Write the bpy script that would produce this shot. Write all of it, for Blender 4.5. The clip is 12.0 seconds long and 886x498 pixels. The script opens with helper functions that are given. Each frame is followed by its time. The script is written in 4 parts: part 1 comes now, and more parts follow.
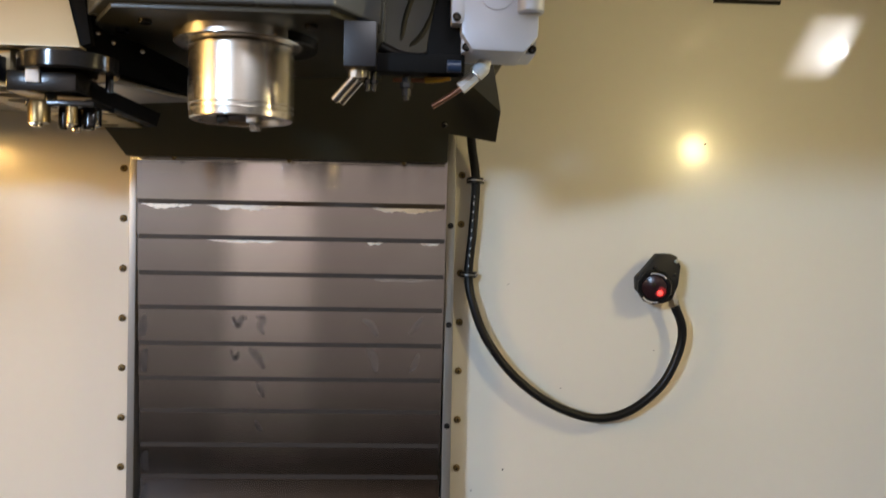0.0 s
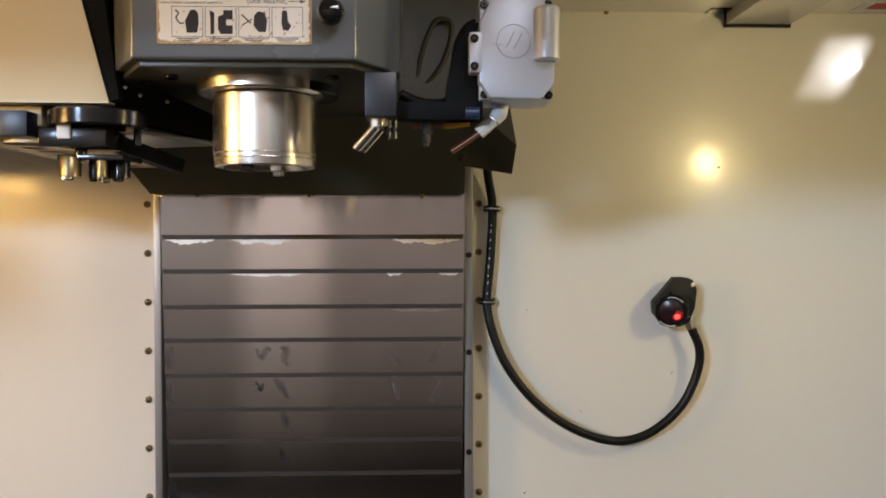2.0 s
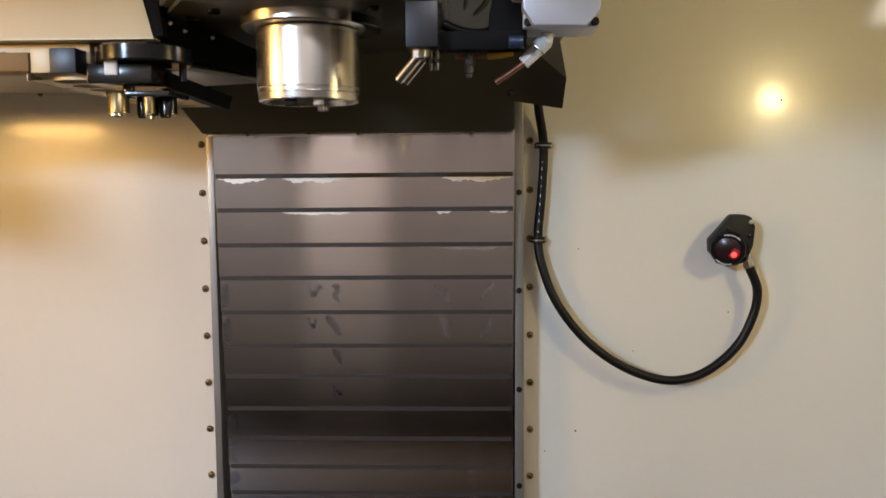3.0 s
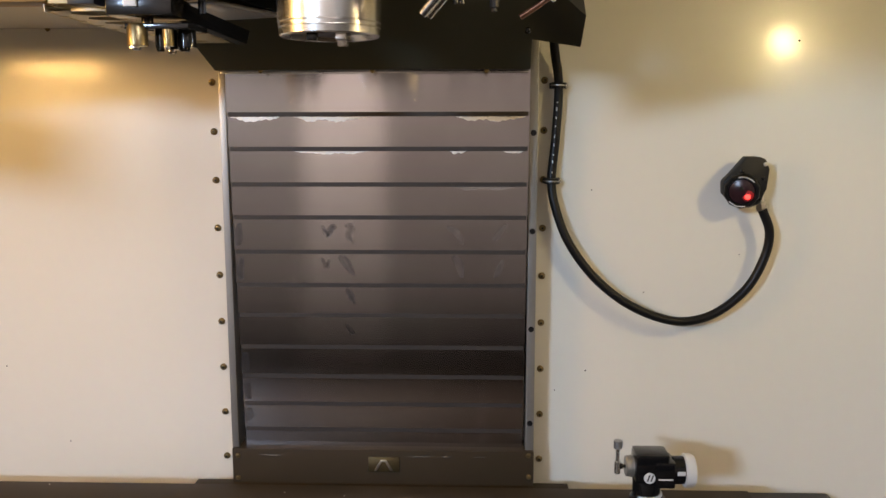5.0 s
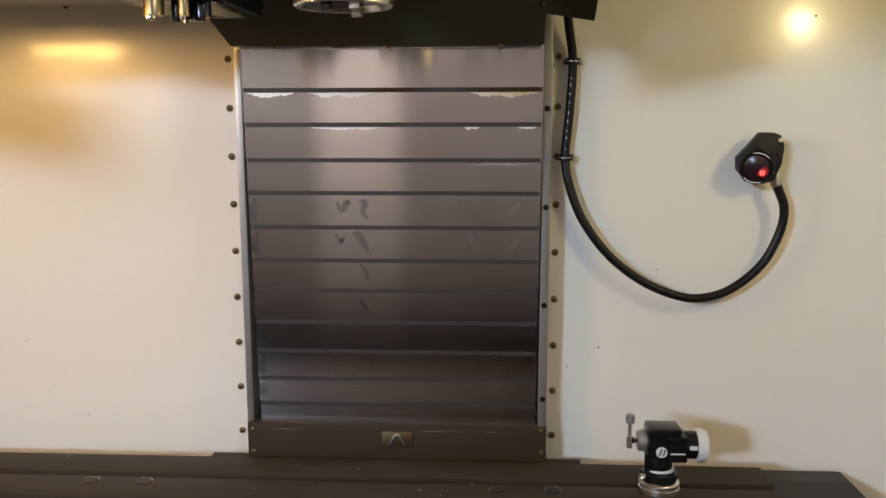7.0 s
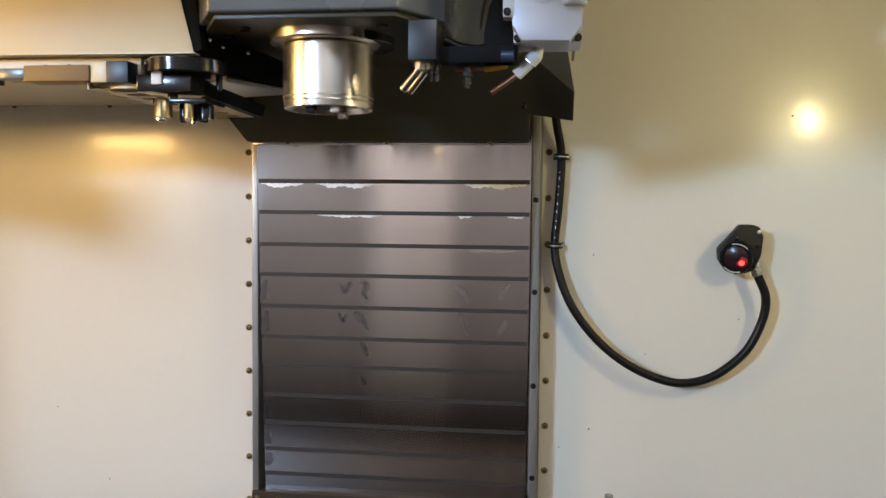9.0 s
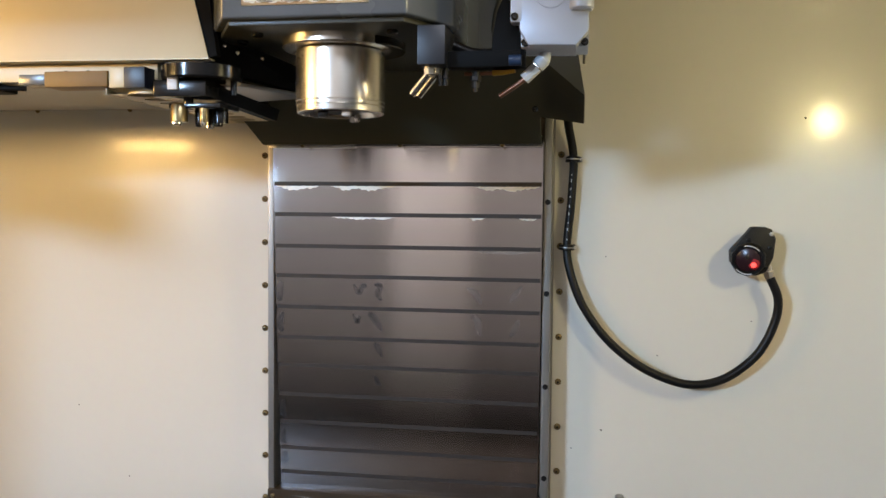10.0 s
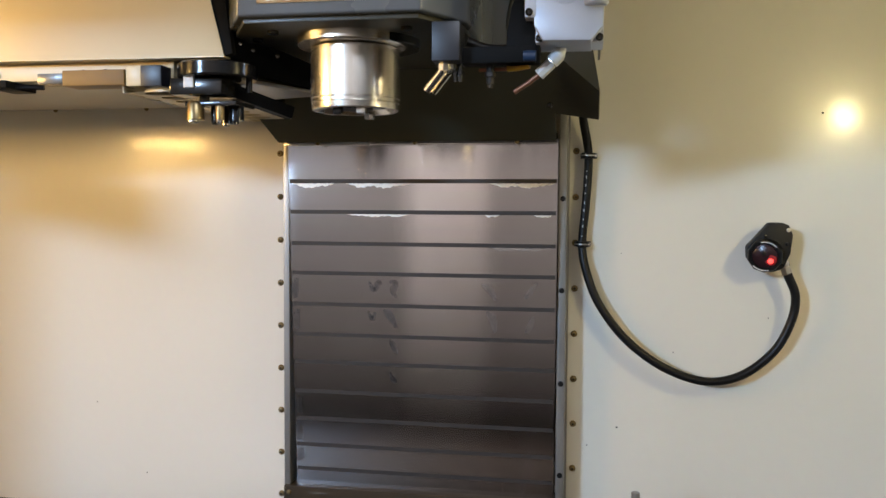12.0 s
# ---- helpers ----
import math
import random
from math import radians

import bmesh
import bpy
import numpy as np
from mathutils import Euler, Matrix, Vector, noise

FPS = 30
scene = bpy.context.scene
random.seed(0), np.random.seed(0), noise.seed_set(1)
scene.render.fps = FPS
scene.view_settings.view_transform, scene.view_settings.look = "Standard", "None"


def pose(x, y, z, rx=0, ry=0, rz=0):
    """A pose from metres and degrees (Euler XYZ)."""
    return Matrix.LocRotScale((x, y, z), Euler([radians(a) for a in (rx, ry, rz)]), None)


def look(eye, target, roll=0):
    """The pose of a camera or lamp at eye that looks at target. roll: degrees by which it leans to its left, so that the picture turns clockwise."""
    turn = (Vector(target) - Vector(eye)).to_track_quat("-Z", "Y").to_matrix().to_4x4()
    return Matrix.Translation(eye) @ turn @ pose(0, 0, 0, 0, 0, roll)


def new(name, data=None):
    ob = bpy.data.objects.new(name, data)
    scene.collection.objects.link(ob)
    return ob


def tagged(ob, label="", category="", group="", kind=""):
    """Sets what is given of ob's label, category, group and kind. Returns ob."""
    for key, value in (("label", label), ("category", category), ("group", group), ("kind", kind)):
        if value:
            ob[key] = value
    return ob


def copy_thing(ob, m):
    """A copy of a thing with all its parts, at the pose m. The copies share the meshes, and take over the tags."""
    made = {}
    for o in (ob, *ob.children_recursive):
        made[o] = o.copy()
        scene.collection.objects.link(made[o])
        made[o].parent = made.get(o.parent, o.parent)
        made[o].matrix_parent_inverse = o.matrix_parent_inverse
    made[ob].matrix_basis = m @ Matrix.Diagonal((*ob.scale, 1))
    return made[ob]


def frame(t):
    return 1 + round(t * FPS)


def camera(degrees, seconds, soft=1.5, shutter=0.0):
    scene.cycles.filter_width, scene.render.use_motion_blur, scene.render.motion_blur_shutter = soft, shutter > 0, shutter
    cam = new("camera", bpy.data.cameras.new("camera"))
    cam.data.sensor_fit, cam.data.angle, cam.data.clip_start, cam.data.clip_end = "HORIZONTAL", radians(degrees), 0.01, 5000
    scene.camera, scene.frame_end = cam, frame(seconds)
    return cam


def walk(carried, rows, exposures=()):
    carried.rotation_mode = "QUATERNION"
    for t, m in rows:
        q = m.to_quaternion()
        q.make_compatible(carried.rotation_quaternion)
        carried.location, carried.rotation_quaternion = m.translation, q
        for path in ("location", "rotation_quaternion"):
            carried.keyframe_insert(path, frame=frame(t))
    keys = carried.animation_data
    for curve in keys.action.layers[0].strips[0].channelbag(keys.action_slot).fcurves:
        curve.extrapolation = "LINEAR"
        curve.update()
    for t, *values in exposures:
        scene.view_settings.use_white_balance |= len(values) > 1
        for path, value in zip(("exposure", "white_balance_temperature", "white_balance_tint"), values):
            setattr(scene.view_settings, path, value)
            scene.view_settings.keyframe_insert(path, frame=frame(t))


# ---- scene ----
cam = camera(56.0, 12.0, shutter=0.4)
PATH = [
    (0, (0.168, -1.294, 1.45), (0.265, 0.703, 1.412), 1.1),
    (0.5, (0.178, -1.304, 1.454), (0.294, 0.692, 1.515), 0.6),
    (1, (0.173, -1.314, 1.463), (0.285, 0.682, 1.527), 0.3),
    (1.5, (0.167, -1.315, 1.466), (0.265, 0.682, 1.528), -0.1),
    (2, (0.156, -1.312, 1.492), (0.226, 0.687, 1.457), -0.1),
    (2.5, (0.171, -1.31, 1.47), (0.107, 0.687, 1.385), -0.4),
    (3, (0.176, -1.306, 1.478), (0.094, 0.686, 1.317), -0.5),
    (5, (0.148, -1.309, 1.468), (0.078, 0.669, 1.181), -0.1),
    (5.5, (0.164, -1.306, 1.463), (0.069, 0.668, 1.158), 0.2),
    (6, (0.153, -1.314, 1.446), (0.06, 0.661, 1.144), 0.4),
    (6.5, (0.168, -1.313, 1.453), (0.047, 0.658, 1.134), 0.3),
    (7, (0.152, -1.318, 1.445), (0.044, 0.656, 1.138), -0.1),
    (7.5, (0.146, -1.31, 1.441), (0.035, 0.676, 1.232), -0.4),
    (9.5, (0.29, -1.408, 1.451), (-0.011, 0.567, 1.351), 0.7),
    (10, (0.284, -1.404, 1.45), (-0.03, 0.569, 1.352), 0.5),
    (10.5, (0.283, -1.401, 1.449), (-0.042, 0.57, 1.348), 0.2),
    (11, (0.285, -1.404, 1.445), (-0.046, 0.566, 1.343), 0.1),
    (11.5, (0.284, -1.404, 1.445), (-0.06, 0.563, 1.343), 0.1),
    (12, (0.284, -1.405, 1.447), (-0.065, 0.562, 1.346), 0.3),
]
walk(cam, [(t, look(eye, target, roll)) for t, eye, target, roll in PATH], ((0, -0.17, 7600, 22), (3, -0.20, 7800, 24), (5, -0.10, 7800, 25), (7.5, -0.10, 7500, 22), (9.5, -0.05, 7050, 19), (12, -0.04, 7050, 19)))

# ---- world and lamps ----
world = bpy.data.worlds.new("world")
scene.world = world
world.use_nodes = True
wn = world.node_tree.nodes
sky = wn.new("ShaderNodeTexSky")
sky.sky_type, sky.sun_disc = "NISHITA", False
sky.sun_elevation, sky.sun_rotation = radians(35), radians(200)
wn["Background"].inputs["Strength"].default_value = 0.05
world.node_tree.links.new(sky.outputs[0], wn["Background"].inputs["Color"])


def area_lamp(name, eye, target, size, watts, colour, shape="DISK", size_y=None, spread=180):
    data = bpy.data.lights.new(name, "AREA")
    data.shape, data.size, data.energy, data.color = shape, size, watts, colour
    data.spread = radians(spread)
    if size_y:
        data.size_y = size_y
    ob = new(name, data)
    ob.matrix_world = look(eye, target)
    return ob


LAMP_LEFT, LAMP_RIGHT = Vector((-0.92, -0.86, 1.652)), Vector((0.850, -0.65, 1.660))
area_lamp("light_bar_light", LAMP_LEFT, (0.05, 0.0, 1.40), 0.22, 5.6, (1.0, 0.66, 0.23), "RECTANGLE", 0.08)
area_lamp("work_lamp_light", LAMP_RIGHT, (0.1, -0.1, 1.45), 0.056, 1.28, (0.97, 0.92, 0.43))
area_lamp("window_daylight", (-2.45, -4.9, 2.60), (0.0, 0.0, 1.25), 0.6, 178, (0.38, 0.66, 1.0), "RECTANGLE", 0.30)
# Added overhead fill, so that steel and chrome reflect a brighter workshop.
area_lamp("workshop_fill_light", (-1.2, -4.2, 4.80), (-1.2, -4.6, 0.0), 3.2, 520, (1.0, 0.95, 0.90), "RECTANGLE", 0.25)
# Unseen spot, added to throw the slanted light patch onto the wall.
PATCH_LAMP, PATCH = Vector((1.05, -0.35, 1.83)), Vector((0.825, 0.0, 1.757))
# Added cool fill strip, aimed at the lower left wall.
FILL_STRIP = Vector((0.12, -1.08, 1.93))
area_lamp("fill_strip_light", FILL_STRIP, (-0.65, 0.0, 1.00), 0.60, 1.3, (0.70, 0.84, 1.0), "RECTANGLE", 0.08, spread=80)
spot = bpy.data.lights.new("patch_lamp_light", "SPOT")
spot.energy, spot.color, spot.spot_size, spot.spot_blend, spot.shadow_soft_size = 4.5, (0.76, 0.88, 1.0), radians(25), 0.1, 0.003
new("patch_lamp_light", spot).matrix_world = look(PATCH_LAMP, PATCH)


# ---- materials ----
def material(name, colour, rough=0.5, metal=0.0, spots=0.12, scale=30.0, bump=0.05, second=None, coat=0.0, grain=(1, 1, 1), rough_var=0.1):
    """Painted, cast or rolled surface: fine grain and broad stains, at world scale."""
    m = bpy.data.materials.new(name)
    m.use_nodes = True
    nt = m.node_tree
    b = nt.nodes["Principled BSDF"]
    co = nt.nodes.new("ShaderNodeTexCoord")
    mp = nt.nodes.new("ShaderNodeMapping")
    mp.inputs["Scale"].default_value = grain
    nt.links.new(co.outputs["Object"], mp.inputs["Vector"])
    fine, broad = nt.nodes.new("ShaderNodeTexNoise"), nt.nodes.new("ShaderNodeTexNoise")
    fine.inputs["Scale"].default_value, fine.inputs["Detail"].default_value = scale * 8, 4
    broad.inputs["Scale"].default_value, broad.inputs["Detail"].default_value = scale * 0.25, 5
    nt.links.new(mp.outputs[0], fine.inputs["Vector"])
    nt.links.new(co.outputs["Object"], broad.inputs["Vector"])
    ramp = nt.nodes.new("ShaderNodeValToRGB")
    c = Vector(colour)
    d = Vector(second) if second else c * (1 - spots * 2)
    ramp.color_ramp.interpolation = "EASE"
    ramp.color_ramp.elements[0].position, ramp.color_ramp.elements[1].position = 0.22, 0.78
    ramp.color_ramp.elements[0].color, ramp.color_ramp.elements[1].color = (*d, 1), (*c, 1)
    nt.links.new(broad.outputs["Fac"], ramp.inputs["Fac"])
    mix = nt.nodes.new("ShaderNodeMix")
    mix.data_type, mix.blend_type = "RGBA", "MULTIPLY"
    mix.inputs[0].default_value = spots
    nt.links.new(ramp.outputs["Color"], mix.inputs[6])
    nt.links.new(fine.outputs["Color"], mix.inputs[7])
    nt.links.new(mix.outputs[2], b.inputs["Base Color"])
    mr = nt.nodes.new("ShaderNodeMapRange")
    mr.inputs["To Min"].default_value, mr.inputs["To Max"].default_value = max(0.02, rough - rough_var), min(1, rough + rough_var)
    nt.links.new(broad.outputs["Fac"], mr.inputs["Value"])
    nt.links.new(mr.outputs[0], b.inputs["Roughness"])
    b.inputs["Metallic"].default_value = metal
    b.inputs["Coat Weight"].default_value = coat
    b.inputs["Coat Roughness"].default_value = 0.10
    if bump:
        bp = nt.nodes.new("ShaderNodeBump")
        bp.inputs["Strength"].default_value, bp.inputs["Distance"].default_value = bump, 0.001
        nt.links.new(fine.outputs["Fac"], bp.inputs["Height"])
        nt.links.new(bp.outputs[0], b.inputs["Normal"])
    return m


def glow(name, colour, strength):
    m = bpy.data.materials.new(name)
    m.use_nodes = True
    b = m.node_tree.nodes["Principled BSDF"]
    b.inputs["Base Color"].default_value = (*colour, 1)
    b.inputs["Emission Color"].default_value = (*colour, 1)
    b.inputs["Emission Strength"].default_value = strength
    return m


CREAM = material("cream_enamel", (0.77, 0.745, 0.67), 0.27, 0, 0.05, 8, 0.03, (0.765, 0.735, 0.655), rough_var=0.0, coat=0.3)
# slow waviness of the pressed sheet
cn = CREAM.node_tree
wave, sag = cn.nodes.new("ShaderNodeTexNoise"), cn.nodes.new("ShaderNodeBump")
wave.inputs["Scale"].default_value, wave.inputs["Detail"].default_value = 3.5, 1.5
sag.inputs["Strength"].default_value, sag.inputs["Distance"].default_value = 0.30, 0.02
cn.links.new(next(n for n in cn.nodes if n.type == "TEX_COORD").outputs["Object"], wave.inputs["Vector"])
cn.links.new(wave.outputs["Fac"], sag.inputs["Height"])
cn.links.new(sag.outputs[0], next(n for n in cn.nodes if n.type == "BUMP" and n != sag).inputs["Normal"])
CREAM_TC = material("cream_powder_coat", (0.64, 0.54, 0.34), 0.38, 0, 0.04, 10, 0.03)
STEEL = material("brushed_stainless", (0.62, 0.60, 0.595), 0.135, 1.0, 0.10, 16, 0.0, (0.46, 0.42, 0.42), grain=(0.04, 1, 1), rough_var=0.02)
sn = STEEL.node_tree
old = sn.nodes["Principled BSDF"]
brushed = sn.nodes.new("ShaderNodeBsdfAnisotropic")
brushed.distribution = "BECKMANN"
brushed.inputs["Roughness"].default_value, brushed.inputs["Anisotropy"].default_value = 0.155, -0.6
tv = sn.nodes.new("ShaderNodeCombineXYZ")
tv.inputs["Z"].default_value = 1.0
sn.links.new(tv.outputs[0], brushed.inputs["Tangent"])
sn.links.new(old.inputs["Base Color"].links[0].from_socket, brushed.inputs["Color"])
sn.links.new(brushed.outputs[0], sn.nodes["Material Output"].inputs["Surface"])
sn.nodes.remove(old)
CHROME = material("ground_steel", (0.84, 0.80, 0.73), 0.27, 1.0, 0.04, 20, 0.03, grain=(0.2, 0.2, 1), rough_var=0.04)
ALU = material("die_cast_aluminium_paint", (0.54, 0.58, 0.66), 0.40, 0.3, 0.06, 40, 0.05)
ALU_RAIL = material("aluminium_rail", (0.42, 0.41, 0.39), 0.42, 0.8, 0.08, 20, 0.04)
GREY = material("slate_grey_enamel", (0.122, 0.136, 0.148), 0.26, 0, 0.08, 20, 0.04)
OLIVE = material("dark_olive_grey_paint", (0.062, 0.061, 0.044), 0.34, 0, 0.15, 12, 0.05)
BLACK = material("black_oxide_steel", (0.011, 0.0105, 0.010), 0.17, 0.1, 0.10, 25, 0.06)
MATTE = material("matte_black_steel", (0.008, 0.008, 0.008), 0.6, 0, 0.10, 25, 0.04)
MATTE.node_tree.nodes["Principled BSDF"].inputs["Specular IOR Level"].default_value = 0.08
# Shadow tone for the loop on the apron, just darker than the apron.
LOOP_SHADE = material("dark_loop_shade", (0.036, 0.036, 0.026), 0.6, 0, 0.15, 40, 0.05)
NAVY = material("blue_black_anodised", (0.009, 0.010, 0.015), 0.38, 0, 0.10, 25, 0.04)
RUBBER = material("black_rubber", (0.006, 0.0055, 0.0055), 0.40, 0, 0.10, 40, 0.10)
RUBBER.node_tree.nodes["Principled BSDF"].inputs["Specular IOR Level"].default_value = 0.28
PLASTIC = material("black_gloss_plastic", (0.007, 0.007, 0.008), 0.13, 0, 0.05, 20, 0.0)
TABLE = material("ground_cast_iron", (0.050, 0.037, 0.024), 0.52, 0.0, 0.12, 14, 0.05, (0.038, 0.028, 0.018), grain=(0.15, 1, 1))
TABLE.node_tree.nodes["Principled BSDF"].inputs["Specular IOR Level"].default_value = 0.1
DARKIRON = material("dark_slot_iron", (0.030, 0.024, 0.020), 0.5, 0.5, 0.15, 20, 0.08)
BRASS = material("brass", (0.50, 0.32, 0.11), 0.3, 1.0, 0.08, 30, 0.03)
GOLDBAR = material("yellow_chromate_steel", (0.24, 0.125, 0.016), 0.55, 0.0, 0.15, 40, 0.08)
GOLDTUBE = material("amber_nylon_tube", (0.50, 0.27, 0.03), 0.3, 0, 0.08, 40, 0.02)
COPPER = material("tarnished_copper", (0.42, 0.20, 0.13), 0.34, 0.9, 0.15, 50, 0.06)
WHITEPLASTIC = material("white_nylon", (0.66, 0.68, 0.70), 0.4, 0, 0.05, 40, 0.02)
BOLT = material("bronzed_screw", (0.30, 0.22, 0.11), 0.33, 0.9, 0.15, 60, 0.05)
PAPER = material("yellowed_label", (0.80, 0.78, 0.72), 0.45, 0, 0.04, 45, 0.0, (0.72, 0.64, 0.48))
STAINED = material("rusty_label_edge", (0.62, 0.47, 0.27), 0.5, 0, 0.2, 90, 0.0, (0.38, 0.20, 0.07))
INK = material("black_ink", (0.018, 0.016, 0.016), 0.5, 0, 0.05, 30, 0.0)
RED = material("red_print", (0.45, 0.03, 0.02), 0.5, 0, 0.05, 30, 0.0)
FADED = material("faded_dark_red_print", (0.085, 0.022, 0.026), 0.5, 0, 0.2, 900, 0.0, (0.20, 0.15, 0.15))
BLUEGREY = material("blue_grey_door_paint", (0.10, 0.14, 0.19), 0.35, 0, 0.12, 30, 0.03)
CONCRETE = material("shop_concrete", (0.020, 0.016, 0.013), 0.8, 0, 0.12, 3, 0.0)
CONCRETE.node_tree.nodes["Principled BSDF"].inputs["Specular IOR Level"].default_value = 0.1
SHOPWALL = material("shop_wall_paint", (0.36, 0.355, 0.345), 0.7, 0, 0.08, 2, 0.05)
PALE_STREAK = material("pale_streak_film", (0.92, 0.89, 0.83), 0.48, 0.35, 0.08, 60, 0.05)
SMEAR = material("oily_wipe_mark", (0.09, 0.09, 0.10), 0.5, 0.6, 0.15, 60, 0.02)
CHIPS = material("metal_swarf", (0.55, 0.52, 0.46), 0.3, 1.0, 0.1, 60, 0.0)
LENS = material("smoked_lens", (0.030, 0.012, 0.016), 0.25, 0, 0.05, 20, 0.0)
JOINT_DARK = material("dull_joint_dark", (0.028, 0.023, 0.021), 0.6, 0.0, 0.10, 40, 0.05)
PALE = material("pale_wipe_film", (0.40, 0.38, 0.40), 0.5, 0.6, 0.15, 60, 0.02)
THIN = material("thin_pale_film", (0.92, 0.89, 0.83), 0.48, 0.35, 0.08, 60, 0.05)
SENSOR = material("black_sensor_casting", (0.010, 0.010, 0.011), 0.5, 0, 0.10, 40, 0.08)
SENSOR.node_tree.nodes["Principled BSDF"].inputs["Specular IOR Level"].default_value = 0.25
for film, share in ((SMEAR, 0.08), (PALE, 0.03), (PALE_STREAK, 0.9), (THIN, 0.13)):
    film.node_tree.nodes["Principled BSDF"].inputs["Alpha"].default_value = share
DIFFUSER = glow("lamp_diffuser", (1.0, 0.74, 0.42), 4.0)
REDDIM = glow("red_lit_lens", (0.22, 0.012, 0.014), 0.5)
REDGLOW = glow("red_led", (1.0, 0.06, 0.05), 3.0)
LAMPGLOW = glow("lamp_lens", (1.0, 0.86, 0.6), 25.0)


# ---- mesh tools ----
def join(*bms):
    out = bmesh.new()
    for b in bms:
        me = bpy.data.meshes.new("tmp")
        b.to_mesh(me)
        b.free()
        out.from_mesh(me)
        bpy.data.meshes.remove(me)
    return out


def box(x0, x1, y0, y1, z0, z1, bev=0.0, seg=2):
    b = bmesh.new()
    bmesh.ops.create_cube(b, size=1, matrix=Matrix.LocRotScale(((x0 + x1) / 2, (y0 + y1) / 2, (z0 + z1) / 2), None, (x1 - x0, y1 - y0, z1 - z0)))
    if bev:
        bmesh.ops.bevel(b, geom=b.edges[:], offset=bev, segments=seg, affect="EDGES", profile=0.6)
    return b


def lathe(profile, at, along=(0, 0, 1), seg=40):
    """A turned solid: profile of (radius, height) from at, along an axis."""
    b = bmesh.new()
    q = Vector((0, 0, 1)).rotation_difference(Vector(along).normalized()).to_matrix()
    rings = []
    for r, h in profile:
        r = max(r, 1e-5)
        rings.append([b.verts.new(Vector(at) + q @ Vector((r * math.cos(2 * math.pi * i / seg), r * math.sin(2 * math.pi * i / seg), h))) for i in range(seg)])
    for a, c in zip(rings, rings[1:]):
        for i in range(seg):
            b.faces.new((a[i], a[(i + 1) % seg], c[(i + 1) % seg], c[i]))
    b.faces.new(rings[0][::-1])
    b.faces.new(rings[-1])
    bmesh.ops.recalc_face_normals(b, faces=b.faces[:])
    return b


def cyl(p, q, r, seg=28, bev=0.0):
    p, q = Vector(p), Vector(q)
    h = (q - p).length
    e = bev or min(r * 0.08, h * 0.2)
    return lathe([(r - e, 0), (r, e), (r, h - e), (r - e, h)], p, q - p, seg)


def prism(poly, y0, y1, bev=0.0):
    """A plate: polygon in x and z, from y0 (front) to y1 (back)."""
    b = bmesh.new()
    f = b.faces.new([b.verts.new((x, y0, z)) for x, z in poly])
    r = bmesh.ops.extrude_face_region(b, geom=[f])
    bmesh.ops.translate(b, verts=[v for v in r["geom"] if isinstance(v, bmesh.types.BMVert)], vec=(0, y1 - y0, 0))
    bmesh.ops.recalc_face_normals(b, faces=b.faces[:])
    if bev:
        bmesh.ops.bevel(b, geom=b.edges[:], offset=bev, segments=2, affect="EDGES", profile=0.6)
    return b


def spline(points, steps=8):
    pts = [Vector(p) for p in points]
    pts = [pts[0] * 2 - pts[1]] + pts + [pts[-1] * 2 - pts[-2]]
    out = []
    for a, b, c, d in zip(pts, pts[1:], pts[2:], pts[3:]):
        for i in range(steps):
            t = i / steps
            out.append(0.5 * (2 * b + (c - a) * t + (2 * a - 5 * b + 4 * c - d) * t * t + (3 * b - a - 3 * c + d) * t ** 3))
    return out + [pts[-2]]


def tube(points, r, seg=14, steps=8):
    path = spline(points, steps)
    b = bmesh.new()
    side = Vector((0.3, 0.8, 0.5))
    rings = []
    for i, p in enumerate(path):
        d = (path[min(i + 1, len(path) - 1)] - path[max(i - 1, 0)]).normalized()
        side = (side - d * side.dot(d)).normalized()
        up = d.cross(side)
        rings.append([b.verts.new(p + side * r * math.cos(2 * math.pi * k / seg) + up * r * math.sin(2 * math.pi * k / seg)) for k in range(seg)])
    for a, c in zip(rings, rings[1:]):
        for k in range(seg):
            b.faces.new((a[k], a[(k + 1) % seg], c[(k + 1) % seg], c[k]))
    b.faces.new(rings[0][::-1])
    b.faces.new(rings[-1])
    bmesh.ops.recalc_face_normals(b, faces=b.faces[:])
    return b


def mesh_of(name, bm, mat):
    me = bpy.data.meshes.new(name)
    for f in bm.faces:
        f.smooth = True
    bm.to_mesh(me)
    bm.free()
    me.materials.append(mat)
    me.set_sharp_from_angle(angle=radians(32))
    return me


def solid(name, bm, mat, label="", category="", group="", kind=""):
    """A thing, or a piece of the setting, that is one mesh."""
    return tagged(new(name, mesh_of(name, bm, mat)), label, category, group, kind)


def thing(name, at, label, category, group="", kind=""):
    ob = new(name)
    ob.empty_display_size = 0.02
    ob.location = at
    return tagged(ob, label, category, group, kind)


def part(name, bm, mat, parent, label=""):
    ob = new(name, mesh_of(name, bm, mat))
    ob.parent = parent
    base = Matrix.Translation(parent.location)
    if parent.parent:
        base = Matrix.Translation(parent.parent.location) @ parent.matrix_parent_inverse
    ob.matrix_parent_inverse = base.inverted()
    return tagged(ob, label)


